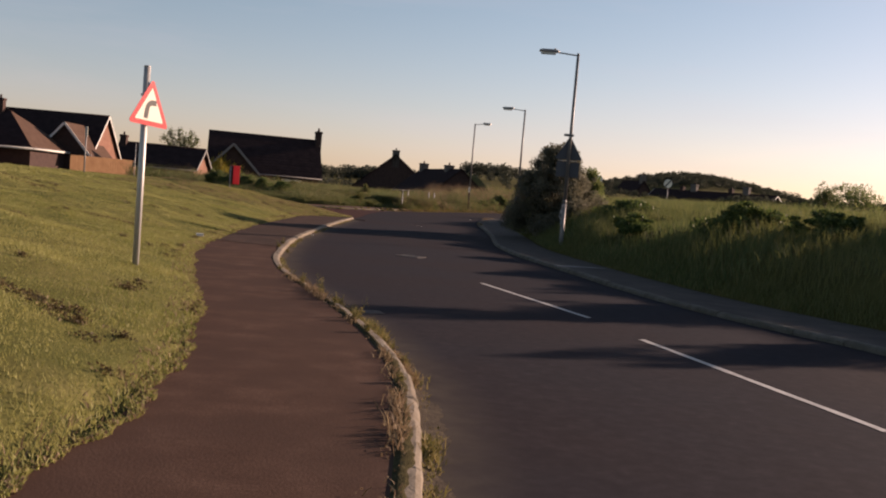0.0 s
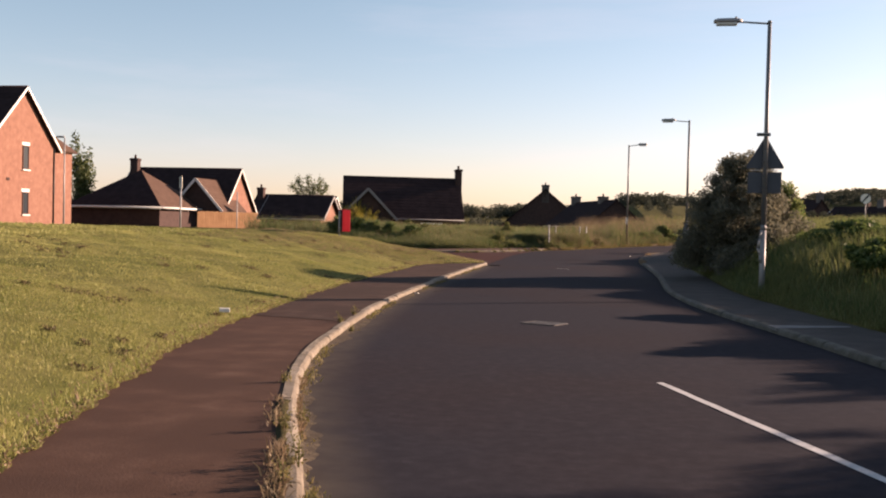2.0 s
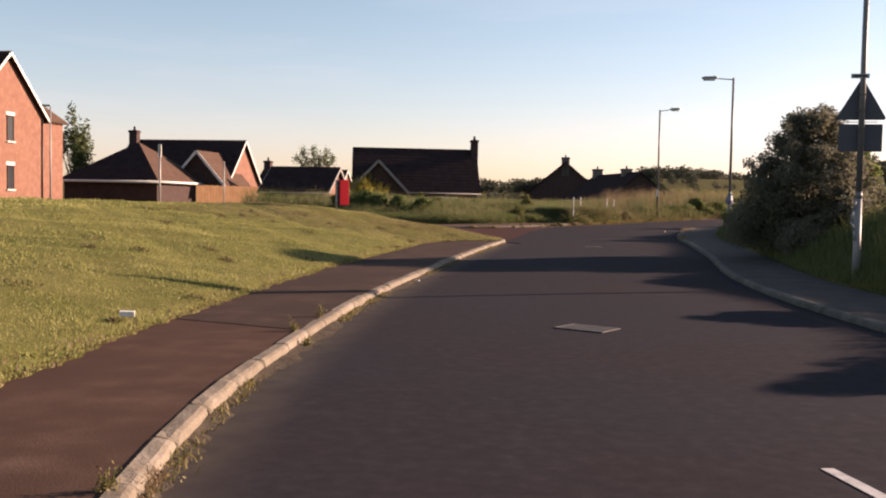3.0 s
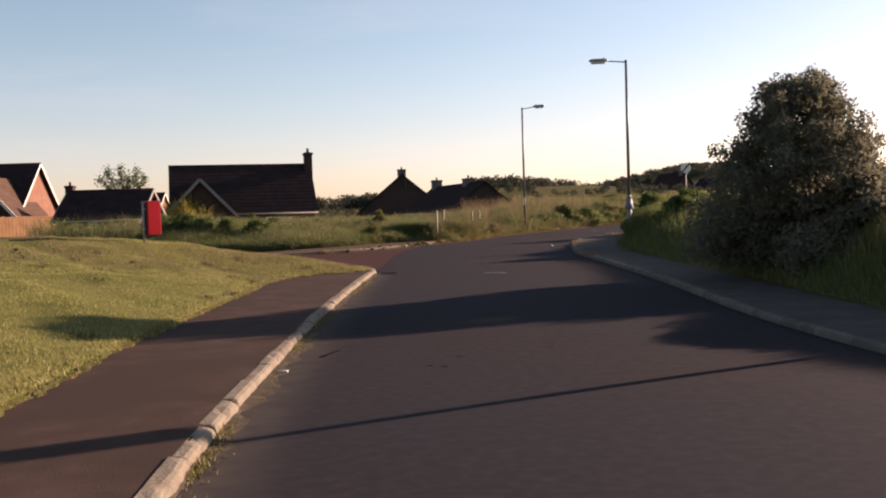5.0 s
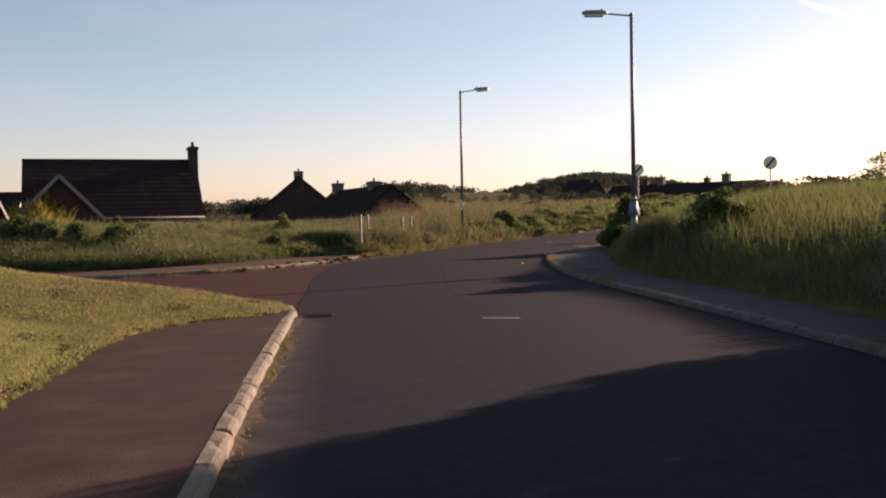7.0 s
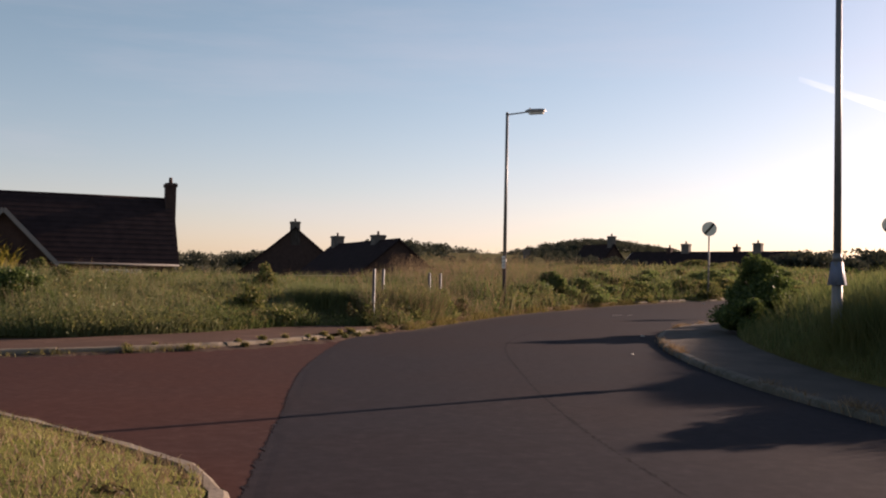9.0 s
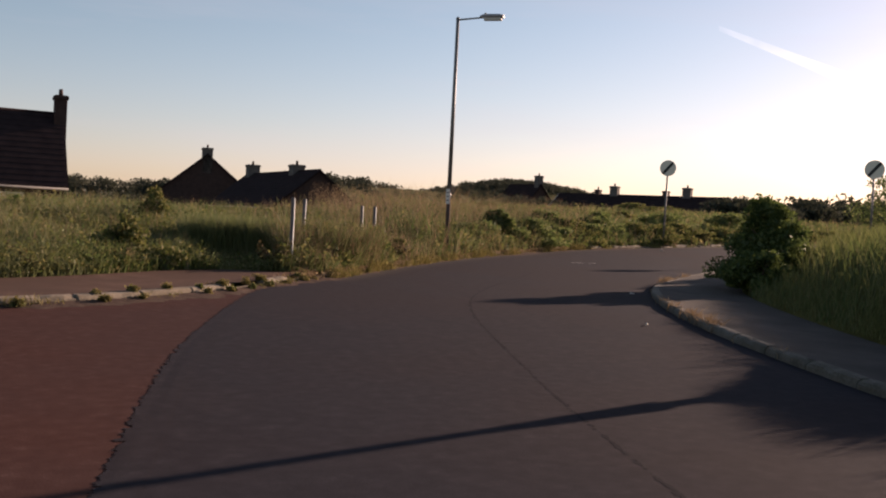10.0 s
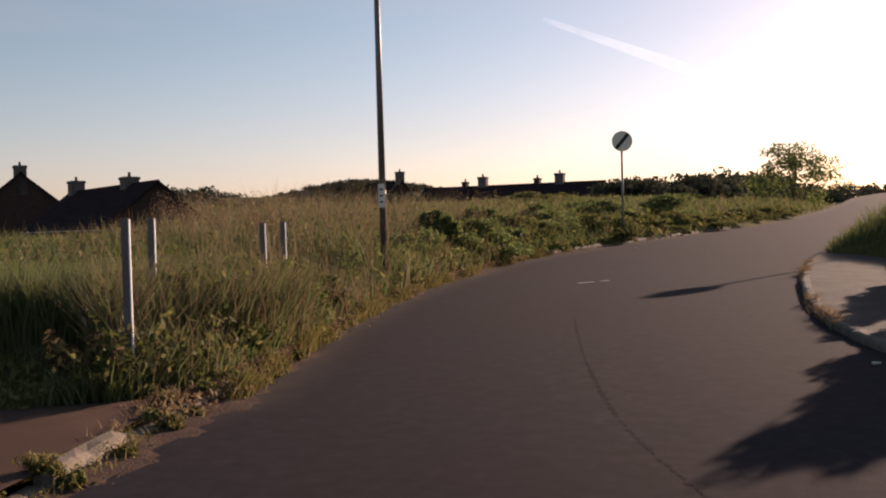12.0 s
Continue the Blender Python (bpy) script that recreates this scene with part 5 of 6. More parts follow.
# meadow beyond the side road
sets, dry, herb = [], [], []
for n, x0, x1, y0, y1, h, w, lf in ((165000, -14, 6, 54, 66, 0.72, 0.011, 0.038), (130000, -20, 12, 60, 80, 0.8, 0.018, 0.05), (40000, -16, 40, 70, 112, 0.55, 0.05, 0.1), (30000, 5, 70, 72, 130, 0.5, 0.05, 0.1)):
    px, py, d = scatter(rng, n, x0, x1, y0, y1, P_MEADOW, E_MEADOW, 0.0)
    gap = np.hypot((px + 3.65) / 0.85, (py - 60.25) / 0.95) < 1
    k = (rng.uniform(0, 1, len(px)) < 0.25 + 0.75 * patchy(px, py, 1.3, 3.0))
    px, py, d, gap = px[k], py[k], d[k], gap[k]
    rise = np.clip(np.where(px > -3.1, 0.6 + d / 1.3, 0.42 + d / 2.2), 0.2, 1.0) * (0.5 + 0.85 * patchy(px, py, 0.75, 5.0)) * np.interp(px, [-15, -9, -3.4, -2.4, -1.0, 1, 3, 8], [0.95, 0.8, 0.66, 0.85, 1.0, 1.12, 1.1, 0.8]) * np.where((px < 0.5) & (py > 64), 0.75, 1.0)
    hh = h * rng.beta(2.2, 1.8, len(px)) * 1.45 * rise * np.where(gap, 0.3, 1.0)
    z = ground_z(px, py)
    dryness = 0.06 + 0.55 * patchy(px, py, 0.8, 8.0) * np.interp(px, [-4, -1.5, 4, 8], [0.35, 1.4, 1.2, 0.5])
    pick = rng.uniform(0, 1, len(px)) < dryness
    sets.append(blades(px[~pick], py[~pick], z[~pick] - 0.02, hh[~pick], w * rng.uniform(0.7, 1.6, (~pick).sum()), 0.75, rng, 2))
    dry.append(blades(px[pick], py[pick], z[pick] - 0.02, hh[pick] * 1.2, w * 0.7, 0.4, rng, 2))
    j = rng.integers(0, len(px), int(len(px) * 1.3))
    j = j[patchy(px[j], py[j], 1.7, 11.0) > 0.33]
    herb.append(leaves(px[j] + rng.normal(0, 0.06, len(j)), py[j] + rng.normal(0, 0.06, len(j)), z[j] + hh[j] * rng.uniform(0.1, 0.85, len(j)), lf, rng))
px, py, d = scatter(rng, 60000, -3, 30, 58, 92, P_MEADOW, E_MEADOW, -0.12, 0.5)
k = rng.uniform(0, 1, len(px)) < 0.3 + 0.7 * patchy(px, py, 2.0, 14.0)
px, py = px[k], py[k]
dry.append(blades(px[::2], py[::2], road_z(px[::2], py[::2]) + 0.02, rng.uniform(0.12, 0.5, len(px[::2])), 0.014, 1.0, rng, 2))
sets.append(blades(px[1::2], py[1::2], road_z(px[1::2], py[1::2]) + 0.02, rng.uniform(0.1, 0.45, len(px[1::2])), 0.016, 1.0, rng, 2))
herb.append(leaves(px[::3] + rng.normal(0, 0.05, len(px[::3])), py[::3] + rng.normal(0, 0.05, len(px[::3])), road_z(px[::3], py[::3]) + rng.uniform(0.05, 0.4, len(px[::3])), 0.035, rng))
px, py, d = scatter(rng, 300000, -14, 1, 54, 63, P_MEADOW, E_MEADOW, 0.0, 0.8)
k = (np.hypot((px + 3.65) / 0.85, (py - 60.1) / 0.75) > 1) & (rng.uniform(0, 1, len(px)) < 0.3 + 0.7 * patchy(px, py, 2.0, 15.0))
px, py, d = px[k], py[k], d[k]
z = ground_z(px, py)
sets.append(blades(px, py, z - 0.02, rng.uniform(0.1, 0.5, len(px)) * (0.6 + 0.5 * d), 0.014, 0.7, rng, 2))
j = np.arange(0, len(px), 2)
herb.append(leaves(px[j], py[j], z[j] + rng.uniform(0.03, 0.4, len(j)) * (0.6 + 0.5 * d[j]), 0.032, rng))
px, py, d = scatter(rng, 6000, -1.5, 9, 61, 78, P_MEADOW, E_MEADOW, 0.5)
k = rng.uniform(0, 1, len(px)) < patchy(px, py, 1.1, 31.0)
px, py = px[k], py[k]
z, hh = ground_z(px, py), rng.uniform(0.8, 1.35, int(k.sum()))
dry.append(blades(px, py, z - 0.02, hh, 0.008, 0.22, rng, 2))
for q in range(5):
    dry.append(leaves(px + rng.normal(0, 0.05, len(px)), py + rng.normal(0, 0.05, len(px)), z + hh * rng.uniform(0.75, 1.0, len(px)), 0.02, rng))
# a dense tall stand that shades the hollow at the path's end
px, py = rng.uniform(-2.95, -0.9, 20000), rng.uniform(60.1, 63.2, 20000)
k = (inside(P_MEADOW, px, py)) & (np.abs(py - 60.9 - 0.6 * (px + 2.9)) < 0.75)
px, py = px[k], py[k]
z, hh = ground_z(px, py), rng.beta(2.4, 1.8, int(k.sum())) * 0.95
sets.append(blades(px[::2], py[::2], z[::2] - 0.02, hh[::2], 0.012, 0.6, rng, 2))
dry.append(blades(px[1::2], py[1::2], z[1::2] - 0.02, hh[1::2], 0.01, 0.6, rng, 2))
herb.append(leaves(px[::2], py[::2], z[::2] + hh[::2] * rng.uniform(0.1, 0.9, len(px[::2])), 0.034, rng))
px, py = rng.uniform(-4.6, -2.7, 12000), rng.uniform(60.9, 62.2, 12000)
z, hh = ground_z(px, py), rng.beta(3, 1.6, 12000) * 0.75
sets.append(blades(px, py, z - 0.02, hh, 0.016, 0.4, rng, 2))
stuff("meadow_grass", *join(sets), M_MEADOW, "tall overgrown green meadow grass", "grass")
stuff("dry_meadow_grass", *join(dry), M_DRY, "dry brown seeding grass stalks among the meadow", "grass")
stuff("meadow_herbs", *join(herb), M_WEED, "leafy green nettles and herbs among the meadow grass", "weeds")

# bank along the right-hand footway
sets = []
for n, x0, x1, y0, y1, h, w in ((150000, 3, 22, 0, 38, 0.45, 0.018), (170000, 3, 19, 30, 74, 0.55, 0.016), (60000, 10, 60, 0, 110, 0.55, 0.06)):
    px, py, d = scatter(rng, n, x0, x1, y0, y1, P_BANK, E_BANK, -0.05)
    k = rng.uniform(0, 1, len(px)) < (0.4 + 0.6 * patchy(px, py, 1.2, 6.0)) * np.clip((x1 - px - 2 * patchy(px, py, 0.9, 3.3)) / 3.5, 0.02, 1)
    px, py, d = px[k], py[k], d[k]
    hh = h * rng.uniform(0.35, 1.2, len(px)) * np.clip(0.35 + d / 1.5, 0.3, 1.0) * (0.6 + 0.7 * patchy(px, py, 0.8, 9.0))
    sets.append(blades(px, py, ground_z(px, py) - 0.02, hh, w, 0.5, rng, 2))
far_set = sets.pop()
px, py, d = scatter(rng, 160000, 2, 12, 10, 68, P_BANK, E_BANK, 0.0, 0.6)
sets.append(blades(px, py, ground_z(px, py) - 0.02, rng.uniform(0.08, 0.32, len(px)) * (0.6 + d), 0.013, 0.8, rng, 2))
an, q = rng.uniform(0, 2 * np.pi, 5000), 0.95 * np.sqrt(rng.uniform(0, 1, 5000))
px, py = 4.1 + q * np.cos(an) * 0.55, 51.5 + q * np.sin(an)
sets.append(blades(px, py, ground_z(px, py) - 0.02, rng.uniform(0.35, 0.85, 5000), 0.014, 0.35, rng, 2))
stuff("bank_grass", *join(sets), M_BANK, "rough long grass on the shaded roadside bank", "grass")
stuff("field_grass", *far_set, M_MEADOW, "sunlit long grass on the level ground above the bank", "grass")


def shrub(name, x, y, rx, ry, h, n, size, mat, label, category, lumps=14, seed=1, stems=9, group="", z0=None, skew=0.0, taper=0.9, shoulder=0.0):
    """A shrub or small tree: stems with limbs, and leaves in uneven clumps with gaps."""
    r = np.random.default_rng(seed)
    z = ground_at(x, y) if z0 is None else z0
    s = thing(name, pose(x, y, z), label, category, group)
    bm = bmesh.new()
    ends = []
    for k in range(stems):
        an = 2 * math.pi * k / stems + r.uniform(-0.3, 0.3)
        q = r.uniform(0.2, 0.8)
        zt = r.uniform(0.55, 0.95) * (1 - 0.5 * q)
        wt = q * (1 - taper * max(0.0, (zt - shoulder) / (1 - shoulder)) ** 1.3)
        top = Vector((skew * zt + rx * wt * math.cos(an), ry * wt * math.sin(an), h * zt))
        mid = top * 0.5 + Vector((0, 0, h * 0.1))
        add_tube(bm, (0.06 * math.cos(an), 0.06 * math.sin(an), -0.15), mid, 0.02 + 0.012 * h, 0.008 * h + 0.01, 6)
        add_tube(bm, mid, top, 0.008 * h + 0.01, 0.006, 6)
        for j in range(3):
            side = mid.lerp(top, r.uniform(0.2, 0.9))
            tip = side + Vector((r.uniform(-0.2, 0.2) * rx, r.uniform(-0.2, 0.2) * ry, r.uniform(0.05, 0.25) * h))
            add_tube(bm, side, tip, 0.008 + 0.002 * h, 0.004, 5)
            ends.append(tip)
        ends.append(top)
    part("stem", bm, M_BARK, s)
    cs = []
    for k in range(lumps):
        an, q = r.uniform(0, 2 * math.pi), math.sqrt(r.uniform(0, 1))
        zz = h * (0.06 + 0.84 * r.uniform(0, 1) ** 1.2)
        w = 1 - taper * max(0.0, (zz / h - shoulder) / (1 - shoulder)) ** 1.3
        cs.append((skew * zz / h + 0.85 * rx * q * w * math.cos(an), 0.85 * ry * q * w * math.sin(an), zz, r.uniform(0.1, 0.2) * (1.25 - 0.6 * zz / h) * (40 / max(lumps, 40)) ** 0.4))
    for e in ends:
        cs.append((e.x, e.y, min(e.z, 0.95 * h), r.uniform(0.05, 0.1) * (40 / max(lumps, 40)) ** 0.4))
    cs = np.array(cs)
    wts = cs[:, 3] ** 2
    pick = r.choice(len(cs), n, p=wts / wts.sum())
    p = r.normal(size=(n, 3))
    p *= (r.uniform(0, 1, n) ** 0.45 / np.linalg.norm(p, axis=1))[:, None]
    c = cs[pick]
    big = (rx + ry) / 2
    lx, ly, lz = c[:, 0] + p[:, 0] * c[:, 3] * big * 1.9, c[:, 1] + p[:, 1] * c[:, 3] * big * 1.9, c[:, 2] + p[:, 2] * c[:, 3] * h * 1.1
    lz = np.maximum(lz, 0.02)
    v, t = leaves(lx, ly, lz, size, r)
    part("crown", fast_mesh("crown", v, t, mat), mat, s)
    return s


shrub("shrub", 4.2, 37.3, 2.1, 2.5, 3.75, 80000, 0.046, M_BUSH, "tall dark evergreen shrub overhanging the footway", "shrub", 200, 3, 20, z0=0.35, skew=0.0, taper=0.9, shoulder=0.3)
shrub("shrub", 4.8, 36.0, 0.85, 0.85, 1.15, 12000, 0.046, M_BUSH, "lower spreading lobe of dark evergreen growth", "shrub", 70, 6, 12, shoulder=0.3)
shrub("shrub", 6.4, 33.6, 1.6, 1.8, 0.75, 9000, 0.05, M_DARKLEAF, "low bramble mound on the bank beside the lamp", "shrub", 20, 4, 8, "bank brambles")
shrub("shrub", 5.9, 40.0, 1.1, 1.2, 2.0, 14000, 0.05, M_NETTLE, "olive green shrub behind the tall evergreen", "shrub", 40, 5, 9)
# shrubs outside every view, added to cast the shadows on road and bank
for k, (x, y, h) in enumerate(((11.9, 19.5, 2.9), (13.4, 16.6, 2.4), (13.9, 21.8, 2.4), (14.3, 24.4, 2.3), (14.2, 13.8, 1.2))):
    shrub("hedge_shrub", x, y, 1.2, 1.2, h, 9000, 0.055, M_LEAF, "unseen upright dark hedge shrub that shades the bank", "shrub", 34, 15 + k, 8, "bank hedge", taper=0.5)
shrub("small_tree", 23.6, 61.0, 1.3, 1.2, 2.3, 3200, 0.07, M_LEAF, "thin-crowned small tree on the field above the bank", "tree", 26, 8, 7)
shrub("shrub", 22.2, 60.5, 0.6, 0.6, 0.9, 2500, 0.07, M_DARKLEAF, "round dark bush beside the small tree", "shrub", 16, 9, 5)
for k, (x, y, rx, ry, h) in enumerate(((7.5, 24.1, 1.2, 1.2, 1.05), (8.7, 22.0, 1.3, 1.1, 0.75), (10.3, 20.4, 1.3, 1.0, 0.75), (12.0, 19.6, 1.3, 1.0, 0.75), (5.4, 27.5, 1.0, 1.2, 0.6), (4.9, 49.3, 0.8, 1.2, 1.0), (6.2, 53.2, 0.9, 1.3, 0.75), (7.1, 60.9, 0.9, 0.9, 1.15), (7.9, 62.2, 0.9, 0.8, 1.05), (8.8, 63.4, 0.8, 0.7, 0.8))):
    shrub("bramble", x, y, rx, ry, h, 8000, 0.05, M_DARKLEAF, "dark bramble bush in the bank's long grass", "shrub", 16, 20 + k, 6, "bank brambles")
for k, (x, y, rx, ry, h) in enumerate(((3.9, 71.6, 1.0, 0.9, 1.1), (6.6, 75.2, 1.6, 1.0, 0.95), (9.6, 78.4, 1.5, 1.1, 0.95), (13.5, 81.5, 2.2, 1.3, 0.95), (19, 86, 2.5, 1.6, 1.0), (1.0, 71.0, 1.5, 1.2, 0.6))):
    shrub("bramble", x, y, rx, ry, h, 5000, 0.055, M_NETTLE, "leafy green bramble clump in the meadow", "shrub", 14, 40 + k, 6, "meadow brambles")
for k, (x, y, rx, ry, h) in enumerate(((-14.3, 59.8, 1.0, 0.7, 1.15), (-13.2, 59.4, 1.0, 0.7, 1.2), (-12.2, 58.9, 0.9, 0.7, 1.15), (-11.2, 59.0, 0.9, 0.6, 1.0), (-10.0, 58.7, 0.9, 0.6, 0.9))):
    shrub("thicket", x, y, rx, ry, h, 9000, 0.045, (M_NETTLE, M_DARKLEAF, M_NETTLE)[k % 3], "dense leafy thicket of nettles beyond the side road", "shrub", 44, 160 + k, 9, "roadside thickets", shoulder=0.35)
for k, (x, y, rx, ry, h) in enumerate(((-2.15, 61.3, 0.6, 0.6, 0.85), (-1.5, 62.3, 0.6, 0.6, 0.8), (-0.9, 63.0, 0.5, 0.5, 0.75), (-0.2, 64.3, 0.45, 0.4, 0.42))):
    shrub("nettle_clump", x, y, rx, ry, h, 3600, 0.034, M_WEED, "leafy green nettle clump round the marker posts", "weeds", 30, 90 + k, 8, "nettle clumps")
r4 = random.Random(12)
for k in range(8):
    x, y = r4.uniform(-13, -4.6), r4.uniform(58.5, 69)
    shrub("nettle_clump", x, y, r4.uniform(0.5, 1.1), r4.uniform(0.4, 0.8), r4.uniform(0.55, 0.95), 3500, 0.04, (M_NETTLE, M_WEED)[k % 2], "leafy weed clump in the overgrown meadow", "weeds", 18, 120 + k, 6, "meadow weed clumps")
r5 = np.random.default_rng(61)
zy = ground_at(-20.1, 85.2)
ys = thing("yellow_shrub", pose(-20.1, 85.2, zy), "feathery bright yellow garden shrub before the house", "shrub")
bm = bmesh.new()
for k in range(14):
    an = k * 2.4
    add_tube(bm, (0.2 * math.cos(an), 0.15 * math.sin(an), -0.1), (1.5 * math.cos(an) * (0.3 + 0.7 * (k % 3) / 2), 0.8 * math.sin(an), 1.5 + 0.4 * (k % 4)), 0.03, 0.01, 6)
part("stem", bm, M_BARK, ys)
an, q = r5.uniform(0, 2 * np.pi, 2600), np.sqrt(r5.uniform(0, 1, 2600))
fx, fy = 1.85 * q * np.cos(an), 0.9 * q * np.sin(an)
v, t = blades(fx, fy, r5.uniform(0.1, 1.0, 2600) * (2.35 - 1.3 * q + 0.35 * np.sin(an * 3)), r5.uniform(0.3, 0.85, 2600), 0.07, 0.9, r5, 2)
part("fronds", fast_mesh("fronds", v, t, M_YELLOW), M_YELLOW, ys)
r8 = random.Random(8)
verge = shifted(C_FAR, -0.75)
verge = verge[(verge[:, 1] > 69) & (verge[:, 0] < 30)]
for k in range(0, len(verge), 3):
    x, y = verge[k]
    shrub("bramble", x + r8.uniform(-0.3, 0.2), y + r8.uniform(-0.1, 0.4), r8.uniform(1.3, 1.8), r8.uniform(0.8, 1.1), r8.uniform(0.6, 0.95) * float(np.interp(x, [9, 20], [1.0, 0.55])), 3400, 0.048, M_WEED if x > 11 else (M_NETTLE, M_NETTLE, M_WEED)[k // 3 % 3], "leafy roadside bramble crowding the far kerb", "shrub", 18, 300 + k, 6, "verge brambles")
r6 = random.Random(5)
for k in range(20):
    x, y = r6.uniform(3, 34), r6.uniform(82, 114)
    if y < 74 + 0.79 * x:
        continue
    shrub("bramble", x, y, r6.uniform(1.4, 2.8), r6.uniform(1.0, 1.6), r6.uniform(0.5, 0.85), 3500, 0.09, (M_WEED, M_DARKLEAF)[k % 2], "rough scrub clump on the rising meadow", "shrub", 16, 200 + k, 6, "hillside scrub")
gt = thing("garden_tree", pose(-21.0, 76.0, -0.3), "open-crowned garden tree with fanned limbs behind the garage", "tree")
rg = np.random.default_rng(17)
bm, tufts = bmesh.new(), []
add_tube(bm, (0, 0, -0.2), (0.05, 0, 2.6), 0.11, 0.08, 8)
for dx, dy, top in ((-1.35, 0.1, 4.55), (-0.85, -0.2, 5.0), (-0.25, 0.2, 5.15), (0.3, -0.1, 4.6), (0.75, 0.25, 4.95), (1.25, -0.1, 4.6)):
    knee = Vector((dx * 0.45, dy * 0.5, 3.5))
    add_tube(bm, (0.05, 0, 2.5), knee, 0.055, 0.04, 6)
    add_tube(bm, knee, (dx, dy, top), 0.04, 0.012, 6)
    for k in range(4):
        c = knee.lerp(Vector((dx, dy, top)), 0.35 + 0.2 * k)
        p = rg.normal(0, 1, (75, 3)) * (0.13, 0.13, 0.17) + (c.x + rg.normal(0, 0.06), c.y, c.z)
        tufts.append(leaves(p[:, 0], p[:, 1], p[:, 2], 0.08, rg))
part("trunk", bm, M_BARK, gt)
part("crown", fast_mesh("crown", *join(tufts), M_LEAF), M_LEAF, gt)
shrub("tree", -46.2, 88.0, 1.9, 1.6, 9.5, 4500, 0.16, M_LEAF, "tall dark tree rising between the brick houses", "tree", 24, 66, 9, z0=-0.3, taper=0.6)
shrub("tree", 45.6, 110, 4.7, 3.4, 4.9, 5200, 0.13, M_NETTLE, "broad airy hedgerow tree on the skyline by the road", "tree", 46, 63, 12, taper=0.6, shoulder=0.35)

shrub("bramble", 6.1, 59.6, 1.05, 1.2, 1.6, 24000, 0.042, M_DARKLEAF, "dense dark bramble bush behind the footway", "shrub", 60, 31, 10, "bank brambles")
shrub("bramble", 5.25, 58.5, 0.65, 0.9, 0.85, 11000, 0.042, M_DARKLEAF, "low dark bramble spreading over the footway's edge", "shrub", 44, 37, 8, "bank brambles")

# weeds along the gutter and kerb foot


def weeds(name, line, y0, y1, side, n, hmax, seed, label, dz=0.0):
    r = np.random.default_rng(seed)
    line = line[(line[:, 1] > y0) & (line[:, 1] < y1) & (np.abs(line[:, 0]) < 20)]
    seg = np.concatenate([[0], np.cumsum(np.linalg.norm(np.diff(line, axis=0), axis=1))])
    s = r.uniform(0, seg[-1], int(n * seg[-1]))
    x, y = np.interp(s, seg, line[:, 0]), np.interp(s, seg, line[:, 1])
    dens = np.clip(np.sin(s * 0.9 + seed) + 0.7 * np.sin(s * 2.7) + 0.5 * np.sin(s * 6.1) + 0.7, 0.12, 2) / 2
    k = r.uniform(0, 1, len(s)) < dens
    s, x, y, dens = s[k], x[k], y[k], dens[k]
    tx = np.interp(s + 0.2, seg, line[:, 0]) - np.interp(s - 0.2, seg, line[:, 0])
    ty = np.interp(s + 0.2, seg, line[:, 1]) - np.interp(s - 0.2, seg, line[:, 1])
    ln = np.hypot(tx, ty) + 1e-9
    off = side * np.abs(r.normal(0.02, 0.05, len(s)))
    x, y = x + ty / ln * off, y - tx / ln * off
    h = hmax * r.uniform(0.2, 1, len(s)) * (0.4 + dens)
    z = road_z(x, y) + dz
    v1, t1 = blades(x, y, z, h, 0.012, 0.8, r, 2)
    m = len(x) // 2
    j = r.integers(0, len(x), m)
    v2, t2 = leaves(x[j] + r.normal(0, 0.025, m), y[j] + r.normal(0, 0.025, m), z[j] + h[j] * r.uniform(0.1, 0.9, m), 0.013, r)
    v, t = join([(v1, t1), (v2, t2)])
    return stuff(name, v, t, M_GUTTER if side > 0 else M_DRY, label, "weeds")


def ragged(line, y0, y1, width, seed):
    """A fine line, its side direction and a smoothly wandering width along it."""
    ln = line[(line[:, 1] > y0) & (line[:, 1] < y1) & (line[:, 0] > -12)]
    seg = np.concatenate([[0], np.cumsum(np.linalg.norm(np.diff(ln, axis=0), axis=1))])
    q = np.arange(0, seg[-1], 0.035)
    ln = np.stack([np.interp(q, seg, ln[:, 0]), np.interp(q, seg, ln[:, 1])], 1)
    r2 = np.random.default_rng(seed)
    w = 0.6 + sum(a * np.sin(q * f + r2.uniform(0, 6) + 1.5 * np.sin(q * f * 0.37)) for a, f in ((0.25, 0.8), (0.2, 2.3), (0.16, 5.9), (0.12, 13.0), (0.08, 31.0)))
    return ln, shifted(ln, 1.0) - ln, np.clip(width * w, 0.02, None)


def sheet(name, ln, side, rows, mat, label, category):
    """A ragged strip: rows of (distance to the side, height) for each point of a line."""
    k = rows.shape[1]
    vs, fs = [], []
    for i in range(len(ln)):
        for u, z in rows[i]:
            vs.append((ln[i][0] + side[i][0] * u, ln[i][1] + side[i][1] * u, z))
    for i in range(len(ln) - 1):
        for j in range(k - 1):
            a0 = k * i + j
            fs.append((a0, a0 + 1, a0 + k + 1, a0 + k))
    me = mesh_of(name, vs, fs, mat, True)
    if me.polygons[0].normal.z < 0:
        me.flip_normals()
    tagged(new(name, me), label, category, kind="stuff")


def gutter(name, line, y0, y1, width, label, mat=None):
    """A ragged strip of silt and moss at the kerb foot."""
    ln, far, w = ragged(line, y0, y1, width, len(line))
    rows = []
    for i in range(len(ln)):
        row = []
        for u, dz in ((0.0, 0.03), (0.45, 0.012), (1.0, -0.003)):
            x, y = ln[i] + far[i] * w[i] * u
            row.append((w[i] * u, (road_top(x, y) if y < 43.3 or x > -2 else float(road_z(x, y))) + dz))
        rows.append(row)
    sheet(name, ln, far, np.array(rows), mat or M_DIRT, label, "dirt")


